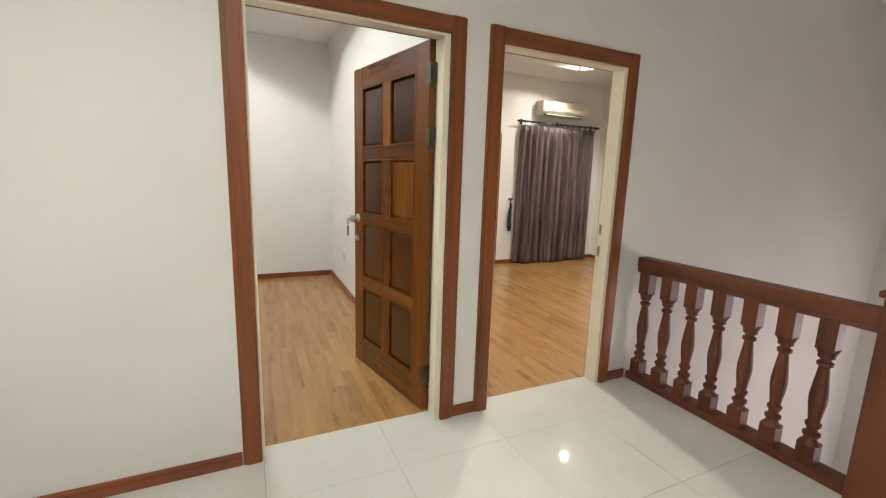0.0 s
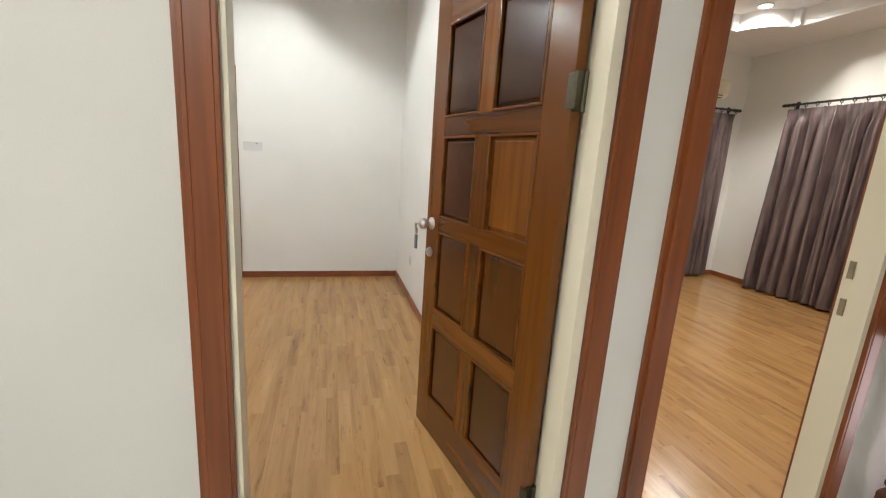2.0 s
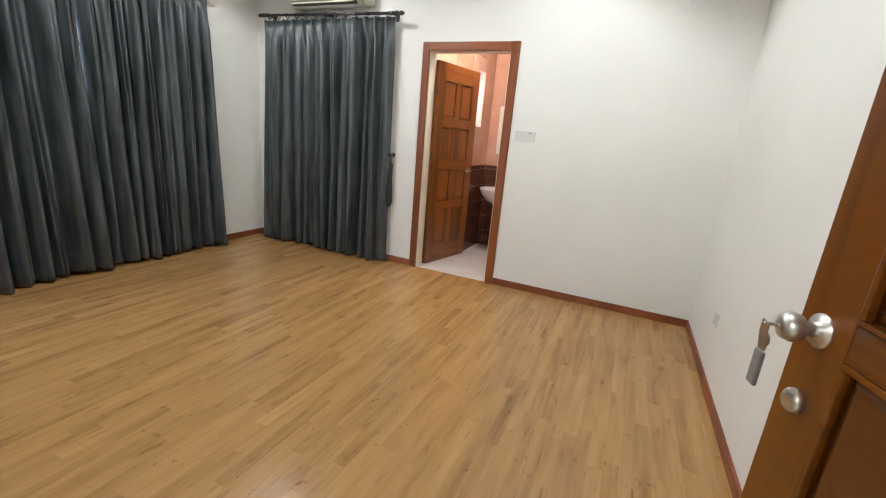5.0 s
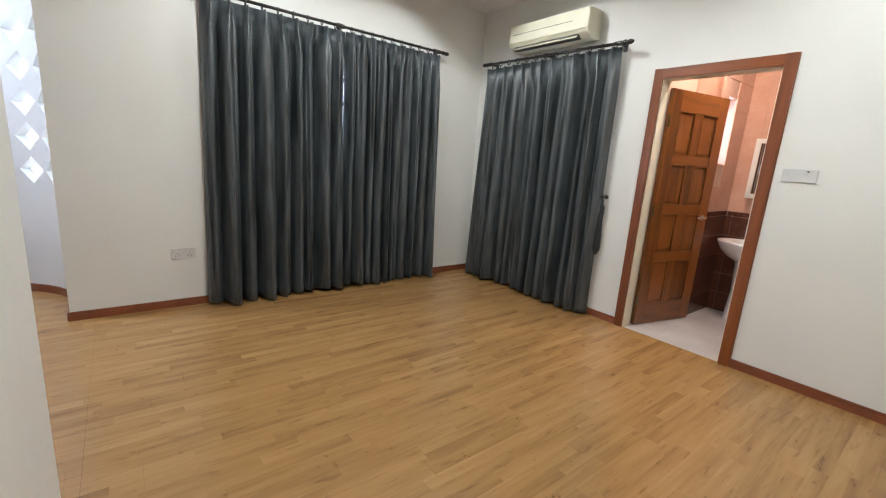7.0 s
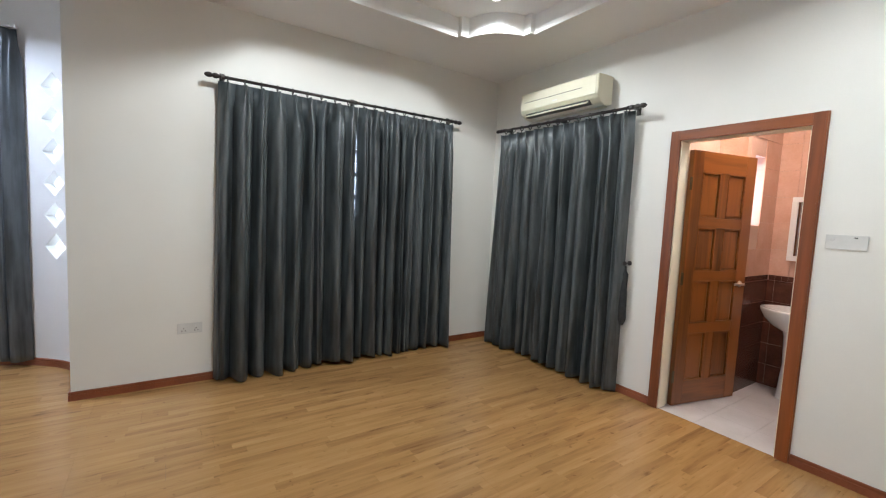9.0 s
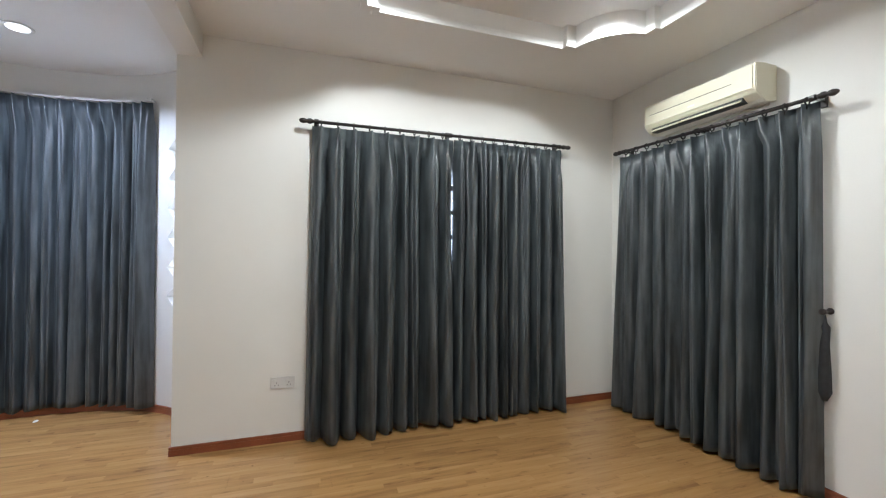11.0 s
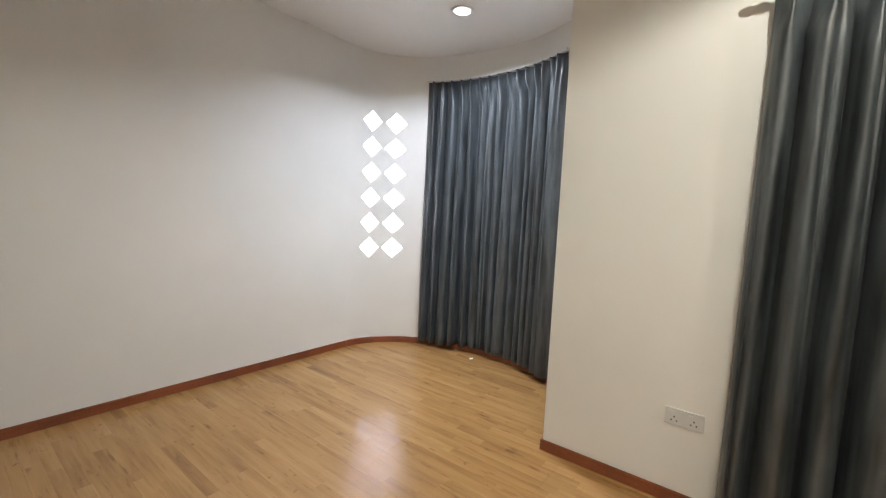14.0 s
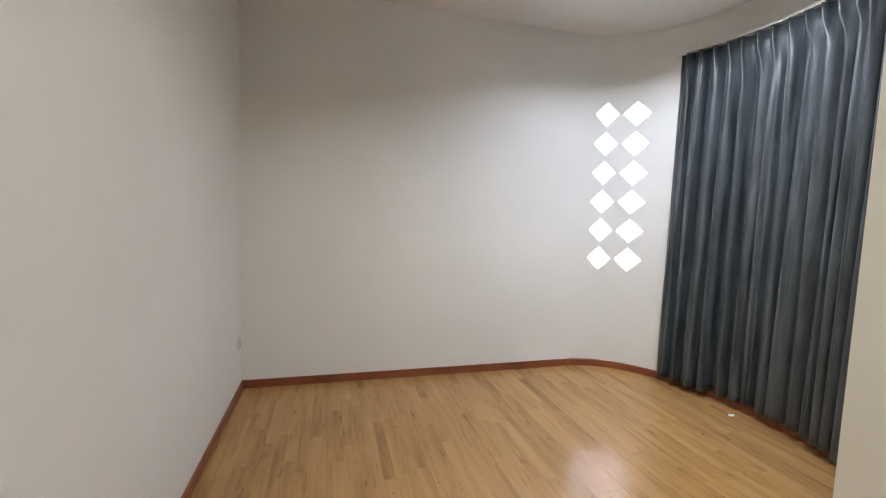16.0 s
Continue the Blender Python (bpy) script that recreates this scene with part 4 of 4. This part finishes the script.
def tassel(x, y, z, normal_y, label):
    ob = base("curtain_tieback", pose(x, y, z), label, "tieback")
    bm = bmesh.new()
    lathe(bm, [(0.0, 0.02), (0.006, 0.02), (0.01, 0.008), (0.06, 0.008), (0.066, 0.018), (0.08, 0.018), (0.084, 0.006)], (0, 0, 0), "Y", 14)
    for v in bm.verts:
        v.co.y *= normal_y
    part("hook", bm, M_ROD, ob, "dark turned wall hook", True)
    bm = bmesh.new()
    lathe(bm, [(-0.02, 0.008), (-0.07, 0.012), (-0.09, 0.022), (-0.12, 0.018), (-0.2, 0.026), (-0.36, 0.034), (-0.48, 0.034), (-0.53, 0.015)], (0, normal_y * 0.05, 0), "Z", 18)
    for v in bm.verts:
        v.co.x += 0.006 * math.sin(40 * v.co.z)
    part("tassel", bm, M_TASSEL, ob, "long dark hanging tassel", True)


tassel(-1.915, NY, 1.13, -1, "dark tassel tieback hanging from a wall hook")
tassel(3.86, 3.69, 1.08, -1, "dark tassel tieback hanging from a wall hook")


# ---- air conditioners ----
def air_conditioner(x0, x1, z0, z1, y_wall, depth, label):
    ob = base("air_conditioner", pose(x0, y_wall, z0), label, "air conditioner", "wall air conditioners")
    w, h = x1 - x0, z1 - z0
    prof = [(0, 0.01), (0, h), (-depth * 0.55, h), (-depth * 0.94, h - 0.004), (-depth, h - 0.016), (-depth, 0.075), (-depth * 0.93, 0.05), (-depth * 0.7, 0.012), (-depth * 0.5, 0.0)]
    bm = bmesh.new()
    a = [bm.verts.new((0, y, z)) for y, z in prof]
    b = [bm.verts.new((w, y, z)) for y, z in prof]
    n = len(prof)
    for i in range(n):
        bm.faces.new((a[i], a[(i + 1) % n], b[(i + 1) % n], b[i]))
    bm.faces.new(a)
    bm.faces.new(b[::-1])
    bmesh.ops.bevel(bm, geom=list(bm.edges), offset=0.005, segments=2, affect="EDGES")
    part("body", bm, M_AC, ob)
    bm = bmesh.new()
    box(bm, 0.02, w - 0.02, -depth - 0.006, -depth + 0.002, 0.075, h - 0.02, 0.003)
    part("front_panel", bm, M_AC, ob)
    bm = bmesh.new()
    box(bm, 0.06, w - 0.16, -depth - 0.008, -depth - 0.004, h * 0.6, h * 0.6 + 0.004)
    part("groove", bm, M_AC_DARK, ob)
    bm = bmesh.new()
    box(bm, 0.07, w - 0.1, -depth * 0.93, -depth * 0.66, 0.006, 0.042)
    part("air_outlet", bm, M_AC_DARK, ob, "dark outlet slot")
    bm = bmesh.new()
    box(bm, 0.075, w - 0.105, -0.03, 0.03, -0.004, 0.004, 0.002)
    part("louvre", bm, M_AC, ob, "", False, pose(0, -depth * 0.9, 0.026, 32))
    bm = bmesh.new()
    box(bm, w * 0.46, w * 0.52, -depth - 0.009, -depth - 0.005, h * 0.4, h * 0.4 + 0.01)
    part("badge", bm, M_WHITE, ob)
    bm = bmesh.new()
    box(bm, w * 0.05, w * 0.95, -0.02, -0.0, -0.004, 0.02)
    part("back_plate", bm, M_AC, ob)


air_conditioner(-3.14, -2.21, 2.49, 2.74, NY, 0.205, "aged cream split air conditioner on the wall above the curtain")
air_conditioner(4.27, 5.22, 2.43, 2.66, 3.69, 0.2, "aged cream split air conditioner on the wall above the curtain")


# ---- lamps ----
def downlight(x, y, z, mat, label, r=0.06):
    ob = base("downlight", pose(x, y, z), label, "ceiling light", "recessed downlights")
    bm = bmesh.new()
    lathe(bm, [(-0.004, r + 0.022), (-0.01, r + 0.018), (-0.01, r), (-0.002, r - 0.004)], (0, 0, 0), "Z", 28)
    part("rim", bm, M_WHITE, ob, "", True)
    bm = bmesh.new()
    lathe(bm, [(-0.0105, r * 0.95), (-0.0112, r * 0.94)], (0, 0, 0), "Z", 28)
    part("lens", bm, mat, ob, "glowing lens")


# this gives the added bedroom B lamp a fitting as well
for sx, sy in ROOM_A_SPOTS + ROOM_B_SPOTS:
    downlight(sx, sy, TRAY_TOP, M_LENS, "round white recessed downlight, lit, in the ceiling tray")
for sx, sy in LANDING_FILL:
    downlight(sx, sy, CEIL, M_LENS, "round white recessed downlight, lit, added out of view in the landing ceiling")
downlight(-4.165, -1.24, 3.07, M_LENS_COOL, "round white recessed downlight, lit, in the alcove ceiling", 0.07)


# ---- switches and sockets ----
def wall_plate(m, w, h, label, gangs, category, name):
    """Plate in local x (across) and z (up), proud to -y."""
    ob = base(name, m, label, category)
    bm = bmesh.new()
    box(bm, 0, w, -0.01, 0, 0, h, 0.003)
    part("plate", bm, M_FITTING, ob)
    for i in range(gangs):
        c = w * (i + 0.5) / gangs
        bm = bmesh.new()
        box(bm, c - w / gangs * 0.3, c - w / gangs * 0.06, -0.014, -0.009, h * 0.58, h * 0.82, 0.002)
        part("rocker", bm, M_FITTING, ob)
        if name == "socket":
            for dx, z in ((0, 0.5), (-0.012, 0.28), (0.012, 0.28)):
                bm = bmesh.new()
                box(bm, c + dx - 0.003, c + dx + 0.003, -0.0115, -0.009, h * z - 0.004, h * z + 0.004)
                part("pin_hole", bm, M_DARK, ob)
    return ob


sw = wall_plate(pose(-0.675, NY, 1.373), 0.184, 0.084, "white plastic switch plate with dark indicator beside the bathroom door", 2, "switch", "switch_plate")
bm = bmesh.new()
box(bm, 0.125, 0.14, -0.013, -0.009, 0.066, 0.074)
part("indicator", bm, M_DARK, sw, "small dark indicator")
wall_plate(pose(-3.755, 0.68, 0.412, 0, 0, 90) @ pose(-0.175, 0, 0), 0.175, 0.086, "white plastic double socket low on the wall", 2, "socket", "socket")
wall_plate(pose(-1.276, -2.41, 0.345, 0, 0, -90), 0.086, 0.086, "white plastic single socket low on the wall", 1, "socket", "socket")
wall_plate(pose(0.98, 2.9, 0.36, 0, 0, -90), 0.086, 0.086, "white plastic single socket low on the wall", 1, "socket", "socket")
bm = bmesh.new()
box(bm, -3.665, -3.605, NY - 0.05, NY, 0.0, 0.13, 0.004)
box(bm, -3.66, -3.61, NY - 0.02, NY - 0.0005, 0.13, 2.5, 0.003)
thing("cable_trunking", bm, M_WHITE, "white plastic trunking run down the corner of the wall", "trunking")


bm = bmesh.new()
pts = [(0.03, 0.004), (0.012, 0.016), (-0.018, 0.013), (-0.028, -0.004), (-0.008, -0.015), (0.02, -0.012)]
lo, hi = [bm.verts.new((x, y, 0.0)) for x, y in pts], [bm.verts.new((x * 0.95, y * 0.95, 0.004)) for x, y in pts]
for k in range(6):
    bm.faces.new((lo[k], lo[(k + 1) % 6], hi[(k + 1) % 6], hi[k]))
bm.faces.new(lo[::-1])
bm.faces.new(hi)
scrap = thing("paper_scrap", bm, M_WHITE, "tiny white scrap lying on the laminate by the curtain", "litter")
scrap.location = (-4.8, -1.395, 0.0005)


# ---- stair rail ----
RX = 2.46
RAIL_END = -1.36


def baluster_mesh():
    bm = bmesh.new()
    s = 0.038
    # square foot and head with chamfered shoulders, turned shaft between
    box(bm, -s, s, -s, s, 0.0, 0.11, 0.003)
    box(bm, -s, s, -s, s, 0.595, 0.755, 0.003)
    lathe(bm, [(0.105, 0.046), (0.125, 0.03), (0.14, 0.026), (0.148, 0.036), (0.162, 0.036), (0.17, 0.024), (0.185, 0.022), (0.2, 0.032), (0.214, 0.033), (0.222, 0.024),
               (0.25, 0.027), (0.32, 0.036), (0.36, 0.037), (0.42, 0.031), (0.49, 0.023), (0.508, 0.021), (0.515, 0.032), (0.53, 0.033), (0.537, 0.022), (0.548, 0.022),
               (0.555, 0.034), (0.57, 0.034), (0.598, 0.046)], (0, 0, 0), "Z", 16)
    return mesh_of("baluster", bm, M_RAIL)


rail_ob = base("stair_railing", pose(RX, 0, 0), "red-brown turned timber balustrade along the landing edge", "railing")
bm = bmesh.new()
box(bm, -0.045, 0.045, RAIL_END, -0.115, 0.815, 0.893, 0.012)
box(bm, -0.036, 0.036, RAIL_END, -0.115, 0.785, 0.815, 0.004)
part("handrail", bm, M_RAILY, rail_ob)
bm = bmesh.new()
box(bm, -0.05, 0.06, RAIL_END, -0.116, 0.0, 0.05, 0.004)
part("bottom_rail", bm, M_RAILY, rail_ob)
bal = baluster_mesh()
for i in range(7):
    o = new("baluster", bal)
    o.parent = rail_ob
    o.matrix_local = pose(0, -0.178 - 0.169 * i, 0.045)
newel = base("newel_post", pose(RX, RAIL_END - 0.075, 0), "heavy red-brown timber newel post at the stair head", "newel post")
bm = bmesh.new()
box(bm, -0.07, 0.07, -0.07, 0.07, 0, 0.95, 0.006)
part("shaft", bm, M_RAIL, newel)
bm = bmesh.new()
box(bm, -0.085, 0.085, -0.085, 0.085, 0.95, 0.98, 0.006)
lathe(bm, [(0.98, 0.04), (1.0, 0.05), (1.04, 0.07), (1.08, 0.06), (1.11, 0.02)], (0, 0, 0), "Z", 20)
part("cap", bm, M_RAIL, newel)
thing("trim", boxes((2.5, 2.52, -4.5, WY0, -0.16, -0.001)), M_BASE, "red-brown timber edging of the landing", "trim", "structure")

# ---- bathroom ----
thing("wall_bath_back", boxes((-1.6, 1.0, 5.16, 5.4, 0, 2.75)), M_BATHGROUT, "bathroom wall with salmon tiles over brown tiles", "wall", "structure")
thing("wall_bath_west", boxes((-1.8, -1.65, 3.865, 4.52, 0, 2.75), (-1.8, -1.41, 4.52, 4.62, 0, 2.75), (-1.8, -1.41, 4.62, 4.84, 0, 1.5), (-1.8, -1.41, 4.62, 4.84, 2.1, 2.75),
      (-1.8, -1.41, 4.84, 5.16, 0, 2.75)), M_BATHGROUT, "bathroom side wall with salmon tiles over brown tiles", "wall", "structure")
thing("wall_bath_east", boxes((0.9, 1.0, 3.865, 5.16, 0, 2.75)), M_PINK, "plain tiled bathroom wall", "wall", "structure")
thing("ceiling_bath", boxes((-1.8, 1.0, 3.865, 5.4, 2.75, 2.85)), M_CEIL, "flat white bathroom ceiling", "ceiling", "structure")
bw = base("window_3", pose(-1.55, 4.62, 1.5), "narrow bright frosted bathroom window", "window", "", "structure")
part("window_frame", boxes((0, 0.03, 0, 0.22, 0, 0.025), (0, 0.03, 0, 0.22, 0.575, 0.6), (0, 0.03, 0, 0.025, 0.025, 0.575), (0, 0.03, 0.195, 0.22, 0.025, 0.575)), M_ALU, bw)
pn = part("pane", boxes((0.01, 0.016, 0.025, 0.195, 0.025, 0.575)), M_GLASS, bw)
pn.visible_shadow = False
thing("backdrop", boxes((-1.95, -1.94, 4.3, 5.2, 1.0, 2.6)), M_SKYGLOW, "bright daylight outside the bathroom window", "sky", "structure")


def wall_tiles(parent_name, origin, along, out, length, rows, skip=None):
    """Single glazed tiles, proud of their wall; rows of (z0, z1, width, material)."""
    parent = bpy.data.objects[parent_name]
    o, a, n = Vector(origin), Vector(along), Vector(out)
    made = {}
    for z0, z1, w, mat in rows:
        x = 0.0
        while x < length - 0.02:
            x1 = min(length, x + w)
            if not (skip and skip(x, x1, z0, z1)):
                key = (round(x1 - x, 3), round(z1 - z0, 3), mat.name)
                if key not in made:
                    bm = bmesh.new()
                    box(bm, 0.0015, x1 - x - 0.0015, -0.004, 0.004, 0.0015, z1 - z0 - 0.0015)
                    made[key] = mesh_of("tile", bm, mat)
                ob = new("tile", made[key])
                ob.parent = parent
                p = o + a * x + n * 0.002
                ob.matrix_local = Matrix(((a.x, n.x, 0, p.x), (a.y, n.y, 0, p.y), (0, 0, 1, z0), (0, 0, 0, 1)))
            x = x1


bath_rows = [(0.2 * i, 0.2 * i + 0.2, 0.25, M_BROWN) for i in range(5)] + [(1.0, 1.05, 0.05, M_BROWN)] + [(1.05 + 0.24 * i, min(2.75, 1.29 + 0.24 * i), 0.33, M_PINK) for i in range(8)]
wall_tiles("wall_bath_back", (0.4, 5.16, 0), (-1, 0, 0), (0, -1, 0), 1.81, [r for r in bath_rows if r[1] > r[0]])
wall_tiles("wall_bath_west", (-1.41, 4.52, 0), (-1, 0, 0), (0, -1, 0), 0.24, [r for r in bath_rows if r[1] > r[0]])
wall_tiles("wall_bath_west", (-1.41, 5.156, 0), (0, -1, 0), (1, 0, 0), 0.72, [r for r in bath_rows if r[1] > r[0]],
           lambda x0, x1, z0, z1: z1 > 1.5 and z0 < 2.1 and x1 > 0.39 and x0 < 0.63)


def basin():
    ob = base("pedestal_basin", pose(-1.09, 5.15, 0), "white ceramic pedestal wash basin", "wash basin")
    bm = bmesh.new()
    loops = []
    for z, sx, sy in ((0.0, 0.1, 0.09), (0.04, 0.095, 0.085), (0.3, 0.075, 0.07), (0.55, 0.085, 0.08), (0.66, 0.11, 0.1)):
        loops.append([bm.verts.new((sx * math.cos(a), -0.2 + sy * math.sin(a), z)) for a in [2 * math.pi * k / 24 for k in range(24)]])
    for a, b in zip(loops, loops[1:]):
        for k in range(24):
            bm.faces.new((a[k], a[(k + 1) % 24], b[(k + 1) % 24], b[k]))
    part("pedestal", bm, M_CERAMIC, ob, "", True)
    bm = bmesh.new()
    loops = []
    for z, sx, sy in ((0.6, 0.1, 0.09), (0.64, 0.17, 0.14), (0.7, 0.23, 0.19), (0.77, 0.265, 0.215), (0.79, 0.265, 0.215), (0.79, 0.235, 0.185), (0.74, 0.2, 0.155), (0.68, 0.1, 0.08), (0.675, 0.02, 0.02)):
        loops.append([bm.verts.new((sx * math.cos(a), -0.225 + sy * math.sin(a), z)) for a in [2 * math.pi * k / 32 for k in range(32)]])
    for a, b in zip(loops, loops[1:]):
        for k in range(32):
            bm.faces.new((a[k], a[(k + 1) % 32], b[(k + 1) % 32], b[k]))
    bm.faces.new(loops[0][::-1])
    bm.faces.new(loops[-1])
    part("bowl", bm, M_CERAMIC, ob, "", True)
    bm = bmesh.new()
    lathe(bm, [(0.79, 0.02), (0.84, 0.016), (0.88, 0.018), (0.89, 0.008)], (0, -0.06, 0), "Z", 14)
    box(bm, -0.01, 0.01, -0.17, -0.06, 0.84, 0.86, 0.003)
    part("tap", bm, M_CHROME, ob, "steel tap", True)


basin()
mc = base("mirror_cabinet", pose(-1.27, 5.156, 1.2), "white framed mirror on the tiled bathroom wall", "mirror")
bm = bmesh.new()
box(bm, 0, 0.45, -0.05, 0, 0, 0.045, 0.004)
box(bm, 0, 0.45, -0.05, 0, 0.525, 0.57, 0.004)
box(bm, 0, 0.045, -0.05, 0, 0.045, 0.525, 0.004)
box(bm, 0.405, 0.45, -0.05, 0, 0.045, 0.525, 0.004)
part("frame", bm, M_WHITE, mc)
part("glass", boxes((0.045, 0.405, -0.04, -0.02, 0.045, 0.525)), M_MIRROR, mc)
bl = base("bath_light", pose(-1.2, 4.25, 2.75), "round lit bathroom ceiling lamp", "ceiling light")
bm = bmesh.new()
lathe(bm, [(0.0, 0.15), (-0.02, 0.15), (-0.05, 0.13)], (0, 0, 0), "Z", 24)
part("shade", bm, M_WHITE, bl, "", True)

# ---- floor pieces ----


def planks(x0, x1, y0, y1, parent, seed, inside=None):
    rng = random.Random(seed)
    w, length = 0.195, 1.22
    made = {}
    x = x0
    while x < x1 - 0.005:
        xe = min(x1, x + w)
        y = y0 - rng.uniform(0, length)
        while y < y1 - 0.005:
            a, b = max(y, y0), min(y + length, y1)
            if b - a > 0.01 and (inside is None or inside(x, xe, a, b)):
                if b - a > length - 0.001 and xe - x > w - 0.001:
                    key = "full"
                else:
                    key = (round(b - a, 3), round(xe - x, 3))
                if key not in made:
                    bm = bmesh.new()
                    box(bm, 0.0003, xe - x - 0.0003, 0.0003, b - a - 0.0003, -0.011, 0.0)
                    made[key] = mesh_of("plank", bm, M_FLOOR)
                ob = new("plank", made[key])
                ob.parent = parent
                ob.matrix_local = pose(x, a, 0)
            y += length
        x = xe


planks(-3.755, 0.98, 0.0, NY + 0.005, FLOOR_OB, 1)


def in_bay(x0, x1, a, b):
    away = min(abs(a - BY), abs(b - BY)) if (a - BY) * (b - BY) > 0 else 0.0
    return x1 > BX - (BR - BFLAT) * math.sqrt(max(0.0, 1 - (away / BR) ** 2))


planks(-5.0, -1.276, BY - BR, 0.0, FLOOR_OB, 2, in_bay)
planks(1.1, 5.72, 0.0, 3.69, FLOOR_OB, 3)


def landing_tiles():
    s = 0.6
    made = {}
    for i in range(-3, 4):
        for j in range(-8, 1):
            x0, x1 = max(-1.12, 0.595 + s * i), min(2.5, 0.595 + s * (i + 1))
            y0, y1 = max(-4.5, 0.19 + s * (j - 1)), min(0.0, 0.19 + s * j)
            if x1 - x0 < 0.01 or y1 - y0 < 0.01:
                continue
            key = (round(x1 - x0, 3), round(y1 - y0, 3))
            if key not in made:
                bm = bmesh.new()
                box(bm, 0.001, key[0] - 0.001, 0.001, key[1] - 0.001, -0.01, 0.0, 0.0006)
                made[key] = mesh_of("tile", bm, M_TILE)
            ob = new("tile", made[key])
            ob.parent = LANDING_OB
            ob.matrix_local = pose(x0, y0, 0)


landing_tiles()
for i in range(9):
    for j in range(5):
        bmt = bmesh.new()
        box(bmt, -1.6 + 0.3 * i + 0.001, -1.3 + 0.3 * i - 0.001, 3.722 + 0.3 * j + 0.001, 4.022 + 0.3 * j - 0.001, -0.011, 0.0)
        part("tile", bmt, M_BATHFLOOR, bpy.data.objects["floor_bath"])
